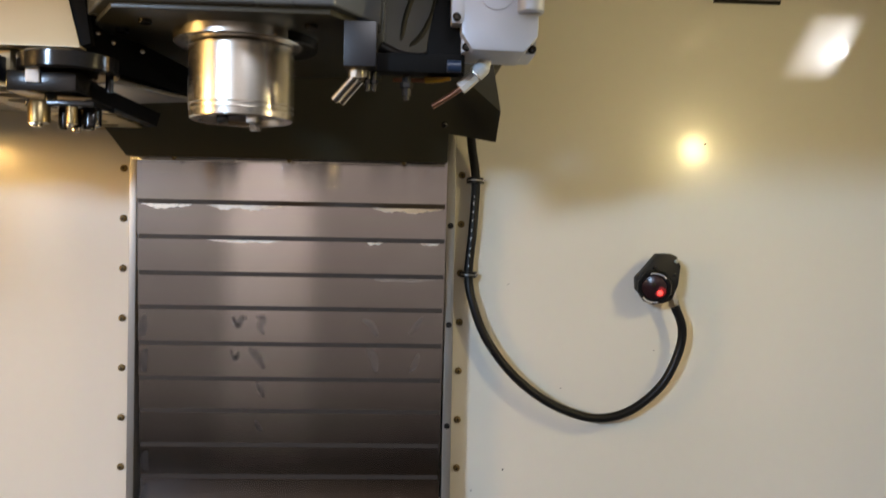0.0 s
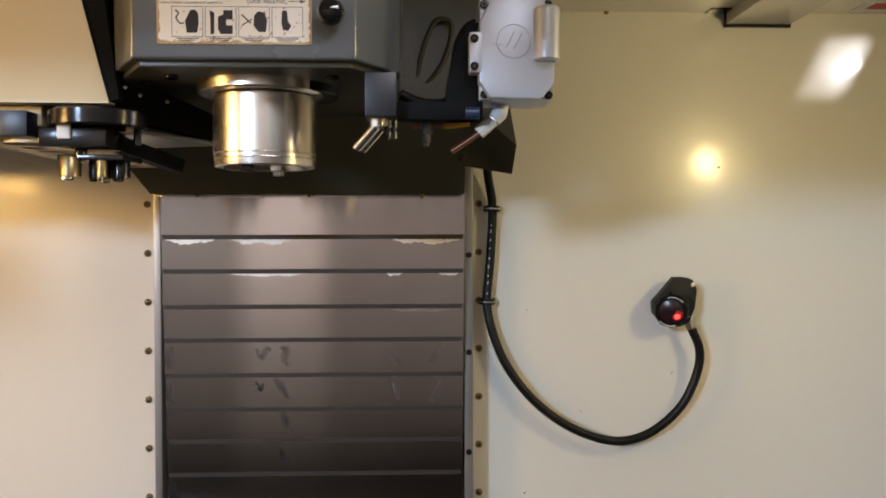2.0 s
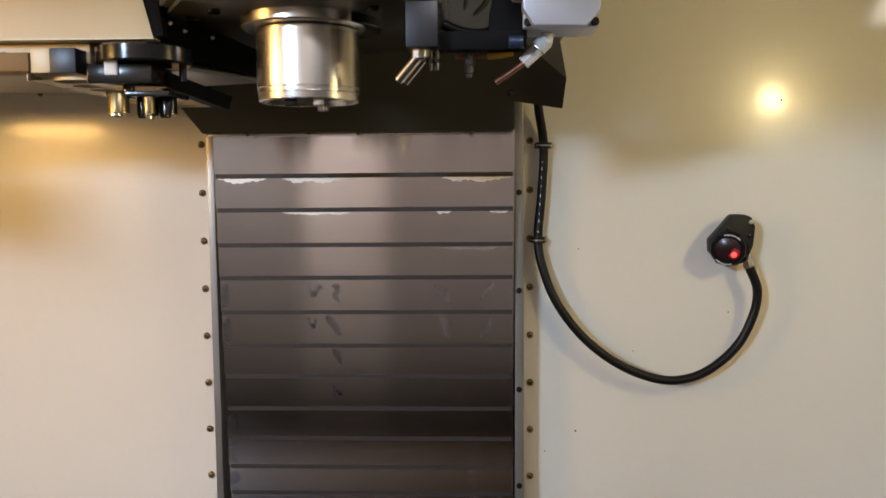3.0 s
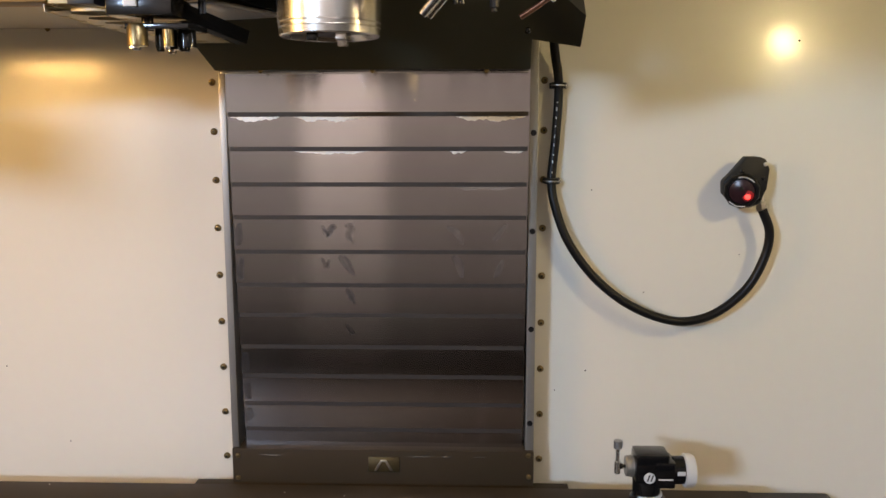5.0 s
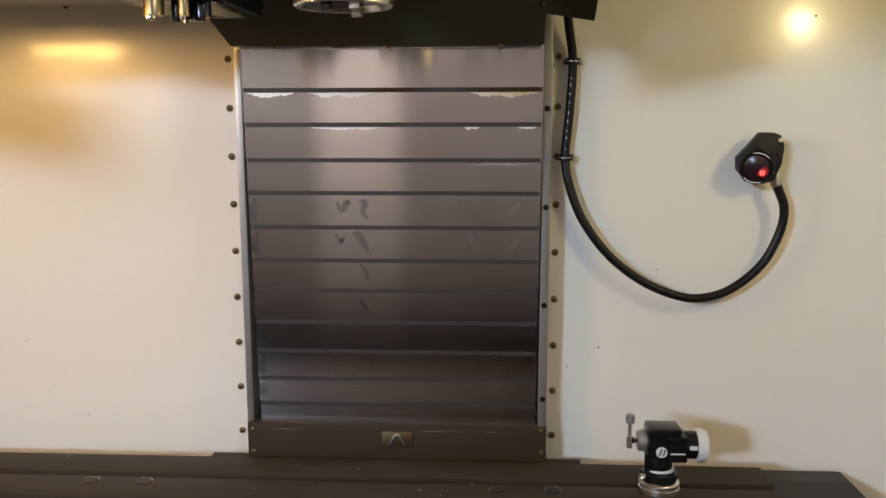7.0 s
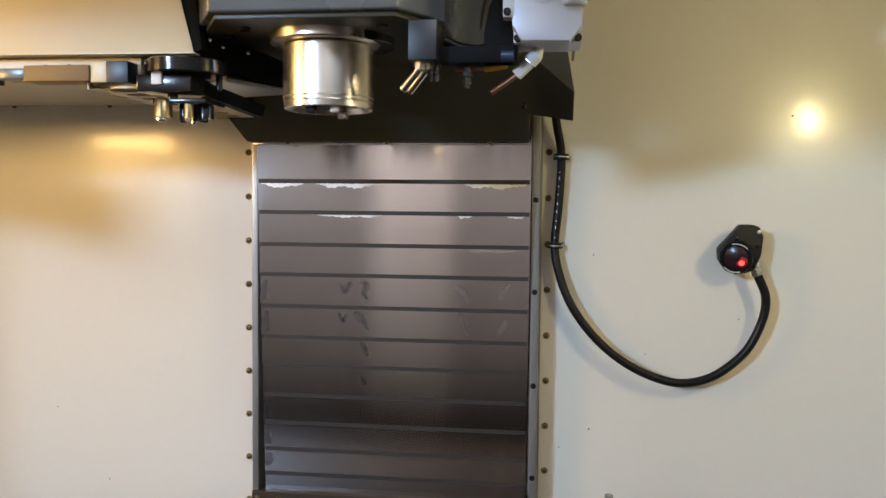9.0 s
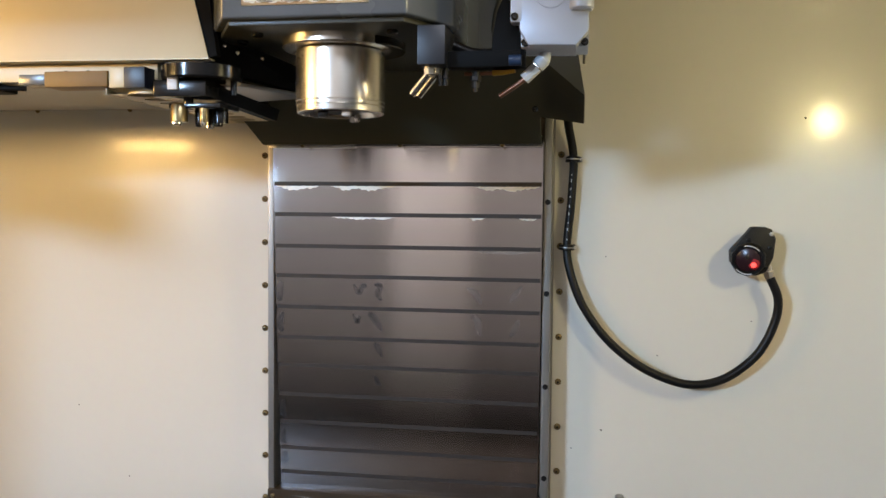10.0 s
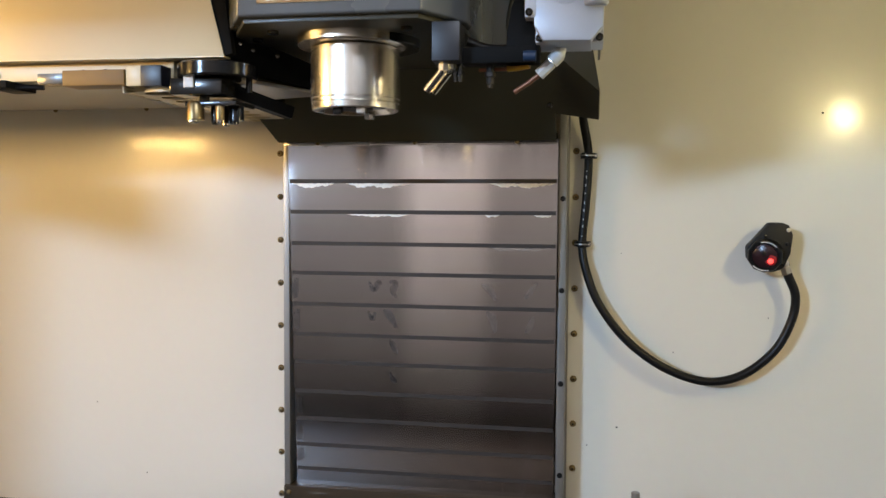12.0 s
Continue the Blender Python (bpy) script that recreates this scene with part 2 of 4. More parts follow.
def words(name, text, x, y, z, height, mat, parent, label=""):
    """Printed words facing the door, from x on, at height z."""
    cu = bpy.data.curves.new(name, "FONT")
    cu.body, cu.size, cu.extrude = text, height, 0.0001
    tmp = new(name, cu)
    me = bpy.data.meshes.new_from_object(tmp.evaluated_get(bpy.context.evaluated_depsgraph_get()))
    bpy.data.objects.remove(tmp)
    me.transform(pose(x, y, z, 90, 0, 0))
    me.materials.clear()
    me.materials.append(mat)
    ob = new(name, me)
    ob.parent = parent
    base = Matrix.Translation(parent.location)
    if parent.parent:
        base = Matrix.Translation(parent.parent.location) @ parent.matrix_parent_inverse
    ob.matrix_parent_inverse = base.inverted()
    return tagged(ob, label)


# ---- setting: machine enclosure ----
solid("wall_north", box(-1.20, 1.10, 0.0, 0.012, 0.30, 2.30), CREAM, "cream enamelled sheet-metal back wall of the machine", "wall", kind="structure")
solid("wall_west", box(-1.212, -1.20, -1.15, 0.012, 0.30, 2.30), CREAM, "cream enamelled sheet-metal side wall", "wall", kind="structure")
solid("wall_east", box(1.10, 1.112, -1.15, 0.012, 0.30, 2.30), CREAM, "cream enamelled sheet-metal side wall", "wall", kind="structure")
solid("wall_south_left", box(-1.21, -1.17, -1.162, -1.15, 0.30, 2.30), CREAM, "cream sheet-metal front panel beside the door opening", "wall", kind="structure")
# Unseen sill, made near black and high so the lower slats mirror darkness.
solid("wall_south_low", box(-1.17, 1.11, -1.162, -1.15, 0.30, 0.92), MATTE, "unseen dark front panel, added to darken the lower slats' reflection", "wall", kind="structure")
# Assumed header; its lower edge is set where the daylight should end.
solid("wall_south_high", box(-1.17, 1.11, -1.162, -1.15, 1.80, 2.30), CREAM, "unseen cream front header, placed to cut off the daylight", "wall", kind="structure")
solid("ceiling", join(box(0.345, 1.10, -1.15, 0.0, 1.843, 1.858), box(-1.20, -0.245, -0.425, 0.0, 1.622, 1.637), box(-1.20, 1.10, -1.15, 0.0, 2.30, 2.312)), CREAM, "cream sheet-metal roof panels of the machine", "ceiling", kind="structure")
solid("floor", box(-1.20, 1.10, -1.15, 0.0, 0.42, 0.44), DARKIRON, "dark wet steel chip tray under the table", "floor", kind="structure")
# ---- setting: workshop round the machine ----
solid("ground", box(-6, 6, -5.0, 3, -0.1, 0.0), CONCRETE, "grey concrete workshop floor", "floor", kind="structure")
solid("wall_shop_west", box(-6.2, -6, -5.2, 3, 0, 5.0), SHOPWALL, "plain painted workshop wall", "wall", kind="structure")
solid("wall_shop_east", box(6, 6.2, -5.2, 3, 0, 5.0), SHOPWALL, "plain painted workshop wall", "wall", kind="structure")
solid("wall_shop_north", box(-6.2, 6.2, 3, 3.2, 0, 5.0), SHOPWALL, "plain painted workshop wall", "wall", kind="structure")
solid("wall_shop_south", join(box(-6.2, -2.80, -5.2, -5, 0, 5.0), box(-2.10, -1.15, -5.2, -5, 0, 5.0), box(-0.50, 6.2, -5.2, -5, 0, 5.0), box(-1.15, -0.50, -5.2, -5, 2.25, 5.0), box(-1.15, -0.50, -5.2, -5, 0, 0.25), box(-2.80, -2.10, -5.2, -5, 2.78, 5.0), box(-2.80, -2.10, -5.2, -5, 0, 2.42)), SHOPWALL, "plain workshop wall with a window and an added opening", "wall", kind="structure")
# White panel added behind the viewer for a pale stripe in the brushed slats.
solid("stripe_reflector", box(-1.148, -0.502, -5.12, -5.04, 0.252, 2.248, 0.004), material("white_reflector_paint", (0.82, 0.81, 0.79), 0.6), "unseen white panel, added as a bright stripe in the reflections", "door", kind="structure")
# Added dark band, there only for the lower slats to reflect.
solid("wall_shop_dark_band", box(-6, 6, -5.0, -4.98, 0, 0.20), material("dark_band_paint", (0.022, 0.016, 0.010), 0.6), "unseen dark band, added to darken reflections in the lower slats", "wall", kind="structure")
solid("ceiling_shop", box(-6.2, 6.2, -5.2, 3.2, 5.0, 5.2), SHOPWALL, "plain workshop ceiling", "ceiling", kind="structure")

# ---- sliding door, open ----
door = thing("sliding_door", (0.72, -1.19, 0.74), "open sheet-metal sliding door with white edge and blue-grey face", "door")
part("leaf", join(box(0.3590, 0.47, -1.2040, -1.2022, 0.74, 2.0), box(0.98, 1.10, -1.2040, -1.2005, 0.74, 2.0), box(0.47, 0.98, -1.2040, -1.2005, 0.74, 0.95), box(0.47, 0.98, -1.2040, -1.2005, 1.82, 2.0)), BLUEGREY, door)
part("edge_strip", box(0.3582, 0.3589, -1.2045, -1.2025, 0.74, 2.0), CREAM, door, "white folded door edge")
for z0, z1 in ((1.426, 1.448), (1.402, 1.413)):
    part("sticker", box(0.3594, 0.40, -1.2052, -1.2043, z0, z1), FADED, door, "dark red faded sticker")

# ---- column way cover ----
cover = thing("way_cover", (0.0, -0.04, 0.90), "telescoping brushed stainless way cover with wipe marks on the column", "way cover")
JOINTS = [1.556, 1.492, 1.441, 1.388, 1.338, 1.285, 1.233, 1.185, 1.134, 1.086, 1.040, 0.997, 0.966]
rs = random.Random(4)
SL, SR = -0.2155, 0.2305
for k, (top, low) in enumerate(zip(JOINTS, JOINTS[1:])):
    y = -0.070 + 0.0026 * k
    x0, x1 = SL + 0.0003 * k, SR - 0.0003 * k
    sheet = box(x0, x1, y, y + 0.0012, low, top + 0.010)
    slat = part("slat", join(sheet, box(x0 - 0.0012, x0, y, y + 0.05, low, top), box(x1, x1 + 0.0012, y, y + 0.05, low, top)), STEEL, cover)
    # Dark strip just under the slat's lower edge.
    part("joint_strip", box(x0 + 0.001, x1 - 0.001, y + 0.0002, y + 0.0024, low - 0.0066, low + 0.0010), JOINT_DARK, slat, "dark strip along the slat joint")
for x0, x1, n in ((-0.2330, -0.2225, "left"), (0.2325, 0.2455, "right")):
    rail = part("side_rail", join(box(x0, x1, -0.052, 0.0, 0.905, 2.1, 0.001), box(x0 - 0.003 * (n == "left"), x1 + 0.003 * (n == "right"), -0.004, 0.0, 0.905, 2.1)), ALU_RAIL, cover, "bright aluminium guide rail")
    if n == "right":
        # Black discs paint the dark of open holes in the rail.
        for z in (1.461, 1.313, 1.161, 1.010):
            part("plug", cyl((0.2390, -0.0535, z), (0.2390, -0.050, z), 0.0045, 16), RUBBER, rail, "dark disc that paints a hole's shade")
base = part("bottom_panel", box(-0.2315, 0.2455, -0.060, -0.006, 0.905, 0.966, 0.0015), TABLE, cover, "dull steel panel at the foot of the cover")
for x, z in ((-0.222, 0.955), (-0.223, 0.918), (0.237, 0.960), (0.238, 0.925)):
    part("screw", lathe([(0.0042, 0), (0.0042, 0.001), (0.0030, 0.0025), (0.0012, 0.0030)], (x, -0.0598, z), (0, -1, 0), 14), BOLT, base)
bracket = part("plate", box(-0.0145, 0.0345, -0.0635, -0.0598, 0.932, 0.9555, 0.001), BOLT, base, "small brownish steel plate")
part("clip", join(prism([(-0.005, 0.9345), (0.005, 0.9515), (0.0085, 0.9515), (-0.001, 0.9345)], -0.0665, -0.0632, 0.0006), prism([(0.0145, 0.9515), (0.0245, 0.9345), (0.0205, 0.9345), (0.011, 0.9515)], -0.0665, -0.0632, 0.0006), prism([(0.005, 0.9490), (0.005, 0.9520), (0.0145, 0.9520), (0.0145, 0.9490)], -0.0668, -0.0630, 0.0006)), CHROME, base, "bright folded metal clip")
part("lip", box(-0.292, 0.300, -0.068, -0.047, 0.9062, 0.9095, 0.0008), TABLE, cover)

# pale streaks along the upper joints and dark wipe marks on the slats
def streak(x0, x1, y, z, h, seed):
    r = random.Random(seed)
    n = max(12, int((x1 - x0) / 0.0016))
    up = [(x0 + (x1 - x0) * i / n, z - h * 0.10 * r.random()) for i in range(n + 1)]
    edge = [min(1.0, 4.0 * i / n + 0.15, 4.0 * (n - i) / n + 0.15) for i in range(n + 1)]
    drop = [0.52 + 0.13 * math.sin(i * 0.23 + seed) + 0.07 * math.sin(i * 0.9 + 2 * seed) + 0.10 * r.random() ** 3 for i in range(n + 1)]
    dn = [(x, z - h * max(0.12, d * e)) for (x, _), d, e in reversed(list(zip(up, drop, edge)))]
    b = bmesh.new()
    b.faces.new([b.verts.new((x, y - 0.2 * (z - zz), zz)) for x, zz in up + dn])
    bmesh.ops.triangulate(b, faces=b.faces[:])
    return b


slats = [o for o in cover.children if o.name.startswith("slat")]
for k, spans in ((1, ((-0.211, -0.139), (-0.117, -0.008), (0.124, 0.226))), (2, ((-0.117, -0.008), (0.115, 0.139), (0.194, 0.222))), (3, ((0.119, 0.219),))):
    for i, (a, c) in enumerate(spans):
        y = -0.070 + 0.0026 * k - 0.0004
        part("pale_streak", streak(a, c, y, JOINTS[k] - 0.0064, (0.012, 0.0075, 0.009)[k - 1], 10 * k + i), THIN if k == 3 else PALE_STREAK, slats[k], "pale ragged streak under the slat joint")


for i, (a, c) in enumerate(((0.048, 0.088), (0.100, 0.118), (0.150, 0.170), (-0.190, -0.150))):
    part("pale_streak", streak(a, c, -0.0606, 0.9575, 0.0030, 70 + i), THIN, base, "pale scuff on the panel")


def wipe(x, z, k, pts, r):
    y = -0.070 + 0.0026 * k - 0.0002
    path = spline([(x + px, y, z + pz) for px, pz in pts], 6)
    b = bmesh.new()
    for layer, wide in enumerate((0.6, 1.0, 1.4, 1.8)):
        rows = []
        for i, p in enumerate(path):
            d = (path[min(i + 1, len(path) - 1)] - path[max(i - 1, 0)]).normalized()
            s = Vector((d.z, 0, -d.x)) * r * wide * (0.30 + 0.70 * math.sin(math.pi * (i + 0.5) / len(path)))
            q = p - Vector((0, 0.00015 * layer, 0))
            rows.append((b.verts.new(q + s), b.verts.new(q - s)))
        for (a, c), (e, f) in zip(rows, rows[1:]):
            b.faces.new((a, c, f, e))
    return b


for x, z, k, pts, r in (
    (-0.080, 1.322, 4, ((0, 0), (0.008, -0.014), (0.016, -0.002), (0.022, -0.004)), 0.0026), (-0.045, 1.322, 4, ((0, 0), (0.010, -0.002), (0.006, -0.016), (0.012, -0.026)), 0.0030),
    (-0.082, 1.272, 5, ((0, 0), (0.007, -0.013), (0.012, -0.002)), 0.0022), (-0.055, 1.275, 5, ((0, 0), (0.010, -0.010), (0.022, -0.030)), 0.0034),
    (-0.045, 1.224, 6, ((0, 0), (0.006, -0.010), (0.012, -0.024)), 0.0028), (-0.046, 1.168, 7, ((0, 0), (0.006, -0.012), (0.012, -0.016)), 0.0024),
    (-0.206, 1.325, 4, ((0, 0), (-0.004, -0.020), (-0.002, -0.034)), 0.0040), (-0.205, 1.272, 5, ((0, 0), (-0.004, -0.020), (-0.001, -0.034)), 0.0036),
    (-0.205, 1.120, 8, ((0, 0), (-0.004, -0.016), (0.003, -0.030)), 0.0040), (-0.205, 1.070, 9, ((0, 0), (-0.004, -0.016), (0.003, -0.026)), 0.0044), (-0.205, 1.028, 10, ((0, 0), (-0.002, -0.014), (0.001, -0.020)), 0.0050)):
    part("wipe_mark", wipe(x, z, k, pts, r * 1.2), SMEAR, slats[k], "dark oily wipe mark")
for x, z, k, pts, r in ((0.110, 1.320, 4, ((0, 0), (0.014, -0.008), (0.024, -0.026)), 0.0028), (0.118, 1.276, 5, ((0, 0), (0.010, -0.012), (0.014, -0.034)), 0.0032), (0.200, 1.325, 4, ((0, 0), (-0.012, -0.016), (-0.020, -0.026)), 0.0024), (0.195, 1.270, 5, ((0, 0), (-0.006, -0.016), (-0.014, -0.028)), 0.0026)):
    part("wipe_mark", wipe(x, z, k, pts, r * 1.3), PALE, slats[k], "pale wipe mark")

# ---- screws on the back wall ----
first = thing("panel_screw", (-0.258, 0.0, 0.93), "bronzed button-head screw in the cream back wall", "screw", "screws along the way cover")
part("head", lathe([(0.0056, 0), (0.0055, 0.0012), (0.0047, 0.0028), (0.0034, 0.0040), (0.0019, 0.0045)], (-0.258, -0.0002, 0.93), (0, -1, 0), 18), BOLT, first)
part("socket", lathe([(0.0019, 0), (0.0019, 0.0003)], (-0.258, -0.0045, 0.93), (0, -1, 0), 6), DARKIRON, first, "dark hex socket")
for k in range(10):
    if k:
        copy_thing(first, Matrix.Translation((-0.258, 0.0, 0.93 + 0.0762 * k)))
    copy_thing(first, Matrix.Translation((0.2585, 0.0, 0.931 + 0.0762 * k)))
seam = thing("seam_screw", (0.46, -0.002, 1.838), "small rusty screw under the roof panel seam", "screw", "screws along the roof seam")
part("head", lathe([(0.004, 0), (0.004, 0.002), (0.002, 0.004)], (0.46, -0.002, 1.8425), (0, -0.5, -1), 12), BOLT, seam)
for p in ((-0.694, -0.002, 1.6175), (-0.512, -0.002, 1.6175), (-0.35, -0.002, 1.6175), (0.92, -0.002, 1.838)):
    copy_thing(seam, Matrix.Translation(p))

# ---- hose and clips ----
hose = thing("coolant_hose", (0.28, -0.02, 1.6), "black rubber cable conduit hanging in a loop on the wall", "conduit")
part("conduit", tube([(0.262, -0.06, 1.64), (0.27, -0.03, 1.585), (0.2785, -0.016, 1.532), (0.2755, -0.014, 1.456), (0.27, -0.015, 1.387), (0.2776, -0.0203, 1.3419), (0.2982, -0.0246, 1.2906), (0.3374, -0.0282, 1.2383), (0.3866, -0.0304, 1.199), (0.4389, -0.0318, 1.1758), (0.4831, -0.0318, 1.1707), (0.5284, -0.0318, 1.1858), (0.5716, -0.0318, 1.224), (0.5948, -0.0333, 1.2721), (0.5991, -0.0362, 1.3112), (0.5862, -0.0376, 1.3454)], 0.0069, 16, 8), RUBBER, hose)
for x, z in ((0.2785, 1.532), (0.270, 1.387)):
    clip = part("clamp", lathe([(0.0078, -0.0045), (0.0112, -0.0045), (0.0118, -0.003), (0.0112, 0), (0.0118, 0.003), (0.0112, 0.0045), (0.0078, 0.0045)], (x, -0.0155, z), (0.03, 0, 1), 24), RUBBER, hose, "black ribbed rubber clamp")
    part("band", lathe([(0.0105, -0.0012), (0.0121, -0.0008), (0.0121, 0.0008), (0.0105, 0.0012)], (x, -0.0155, z), (0.03, 0, 1), 24), ALU_RAIL, clip, "dull wire band")
    part("foot", box(x - 0.013, x + 0.014, -0.008, 0.0, z - 0.0045, z + 0.0045, 0.0015), RUBBER, clip)
    part("tip", cyl((x + 0.012, -0.010, z), (x + 0.012, -0.0165, z), 0.003, 12), CHROME, clip)

# Pale bars paint the conduit's gloss highlight along with its broken print.
rh = random.Random(31)
for k in range(9):
    z = 1.402 + 0.0132 * k + rh.uniform(-0.003, 0.003)
    x = 0.2702 + (z - 1.387) * 0.060 - 0.0010
    h = rh.uniform(0.0022, 0.0055)
    part("print", box(x - 0.0007, x + 0.0006, -0.0230, -0.0222, z, z + h, 0.0002), WHITEPLASTIC, hose, "pale bars for worn print and the conduit's gloss highlight")

# ---- probe receiver on the wall ----
rec = thing("probe_receiver", (0.575, 0.0, 1.40), "black optical probe receiver with a red-lit lens on the wall", "sensor")
RX, RZ = 0.5515, 1.3755
shape = [(0.004, 0.050), (0.024, 0.050), (0.034, 0.046), (0.040, 0.031), (0.037, 0.002), (0.027, -0.021), (0.012, -0.027), (-0.004, -0.026), (-0.027, -0.006), (-0.028, 0.013), (-0.015, 0.027)]
part("housing", prism([(RX + x, RZ + z) for x, z in shape], -0.048, -0.026, 0.004), SENSOR, rec, "black faceted housing")
part("mount", prism([(RX + 0.016 + x * 0.55, RZ + 0.008 + z * 0.6) for x, z in shape], -0.028, 0.0, 0.002), RUBBER, rec, "black mounting foot")
ax = Vector((-0.28, -1.0, -0.18)).normalized()
eye_at = Vector((RX, -0.045, RZ))
side = ax.cross(Vector((0, 0, 1))).normalized()
upv = side.cross(ax)
part("bezel", lathe([(0.0195, -0.012), (0.0255, -0.012), (0.0265, 0.004), (0.0265, 0.010), (0.0250, 0.0125), (0.0205, 0.0125), (0.0195, 0.009)], eye_at, ax, 10), RUBBER, rec, "black lens ring")
part("lens", lathe([(0.0200, -0.004), (0.0185, 0.004), (0.012, 0.007), (0.003, 0.0082)], eye_at + ax * 0.006, ax, 32), LENS, rec, "smoked lens")
part("lit_lens", lathe([(0.0100, -0.002), (0.0075, 0.0010), (0.002, 0.0015)], eye_at + ax * 0.0125 - side * 0.0075 - upv * 0.0050, ax, 24), REDDIM, rec, "lens lit red")
part("led", lathe([(0.0042, 0), (0.0034, 0.0008), (0.0015, 0.0012)], eye_at + ax * 0.0138 - side * 0.0085 - upv * 0.0070, ax, 20), REDGLOW, rec, "glowing red light")
part("lens_spot", lathe([(0.0035, 0), (0.002, 0.001)], eye_at + ax * 0.0145 + upv * 0.005 + side * 0.001, ax, 14), DARKIRON, rec, "dark lens centre")
for a0, a1 in ((75, 140), (255, 320)):
    pts = [eye_at + ax * 0.0126 + (side * math.cos(radians(a)) + upv * math.sin(radians(a))) * 0.0225 for a in range(a0, a1, 8)]
    part("print", tube(pts, 0.0009, 6, 2), WHITEPLASTIC, rec, "pale printed arc")
for x, z in ((0.0325, 0.0385), (0.0305, 0.0175), (-0.001, 0.0285), (0.026, -0.013)):
    part("screw", lathe([(0.0032, 0), (0.0032, 0.0018), (0.0018, 0.0024)], (RX + x, -0.0475, RZ + z), (0, -1, 0), 12), CHROME if z > 0.03 else BLACK, rec)
part("gland", join(cyl((RX + 0.028, -0.038, RZ - 0.010), (RX + 0.0315, -0.036, RZ - 0.020), 0.0068, 10), cyl((RX + 0.031, -0.037, RZ - 0.018), (RX + 0.0345, -0.034, RZ - 0.030), 0.0086, 6)), CHROME, rec, "bright cable gland")

# ---- lamps ----
d = (Vector((0.1, -0.1, 1.45)) - LAMP_RIGHT).normalized()
back = LAMP_RIGHT - d * 0.012
lamp = thing("work_lamp", back, "small round machine work lamp with a bright warm lens", "lamp")
part("housing", lathe([(0.02, -0.05), (0.042, -0.04), (0.05, 0.0), (0.05, 0.004), (0.046, 0.004)], back, d, 28), BLACK, lamp)
part("lens", lathe([(0.044, 0.0045), (0.040, 0.006)], back, d, 28), LAMPGLOW, lamp, "bright warm lens")
part("arm", tube([back - d * 0.045, (0.97, back.y - 0.01, back.z + 0.03), (1.10, back.y, back.z + 0.03)], 0.009, 10, 6), BLACK, lamp)
bd = (Vector((0.05, 0.0, 1.40)) - LAMP_LEFT).normalized()
bb = LAMP_LEFT - bd * 0.012
bar = thing("light_bar", bb, "short warm work lamp on a bracket inside the machine", "lamp")
turn = look(bb, bb + bd)
for nm, bm, mt, lb in (("housing", box(-0.115, 0.115, -0.05, 0.05, 0.0, 0.045, 0.004), BLACK, ""), ("diffuser", box(-0.102, 0.102, -0.037, 0.037, -0.005, -0.0005, 0.001), DIFFUSER, "glowing warm diffuser")):
    bmesh.ops.transform(bm, matrix=turn, verts=bm.verts[:])
    part(nm, bm, mt, bar, lb)
part("bracket", tube([bb - bd * 0.04, (-1.06, -0.93, 1.67), (-1.20, -0.93, 1.67)], 0.010, 10, 6), BLACK, bar)
# Housing for the added fill strip; never in view.
fill_strip = thing("fill_strip", FILL_STRIP + Vector((0, -0.07, 0.1)), "unseen strip lamp, added to put cool light on the left wall", "lamp")
part("housing", box(FILL_STRIP.x - 0.32, FILL_STRIP.x + 0.32, FILL_STRIP.y - 0.05, FILL_STRIP.y - 0.012, 1.92, 1.96, 0.004), BLACK, fill_strip)
for side_x in (-0.28, 0.28):
    part("bracket", box(FILL_STRIP.x + side_x - 0.008, FILL_STRIP.x + side_x + 0.008, -1.149, FILL_STRIP.y - 0.048, 1.93, 1.955, 0.001), BLACK, fill_strip)
# Added spot and slotted mask, out of view; the slot shapes the patch.
patch_lamp = thing("patch_lamp", PATCH_LAMP + Vector((0, 0, 0.013)), "unseen spot lamp, added to throw the light patch on the wall", "lamp")
part("housing", lathe([(0.007, -0.008), (0.010, -0.006), (0.011, -0.001), (0.009, -0.001)], PATCH_LAMP, PATCH - PATCH_LAMP, 20), BLACK, patch_lamp)
gate = PATCH_LAMP.lerp(PATCH, 0.2)
slot = [(-0.0026, 0.0092), (0.0124, 0.0092), (0.0026, -0.0096), (-0.0124, -0.0096)]
rim = [(-0.028, 0.026), (0.030, 0.026), (0.030, -0.028), (-0.028, -0.028)]
plates = [prism([(gate.x + x, gate.z + z) for x, z in (slot[i], rim[i], rim[i - 1], slot[i - 1])], gate.y - 0.0006, gate.y + 0.0006) for i in range(4)]
part("shutter", join(*plates), MATTE, patch_lamp, "unseen black mask, added to shape the light patch")
part("shutter_arm", box(gate.x + 0.026, PATCH_LAMP.x + 0.006, gate.y - 0.08, gate.y + 0.0006, gate.z + 0.020, gate.z + 0.0255), MATTE, patch_lamp)
# Housing of the added overhead fill, out of view.
tl = thing("fill_light_housing", (-1.2, -4.2, 4.85), "unseen long ceiling lamp, added to brighten the workshop's reflection", "lamp")
part("housing", box(-2.85, 0.45, -4.35, -4.05, 4.83, 5.0, 0.01), SHOPWALL, tl)

# ---- spindle head ----
head = thing("spindle_head", (0.0, -0.30, 1.66), "slate grey spindle head with bright nose and warning label", "spindle head")
HB = 1.657
FR = [(-0.108, -0.521), (0.101, -0.521), (0.142, -0.452), (0.142, -0.19), (-0.148, -0.19), (-0.148, -0.452)]


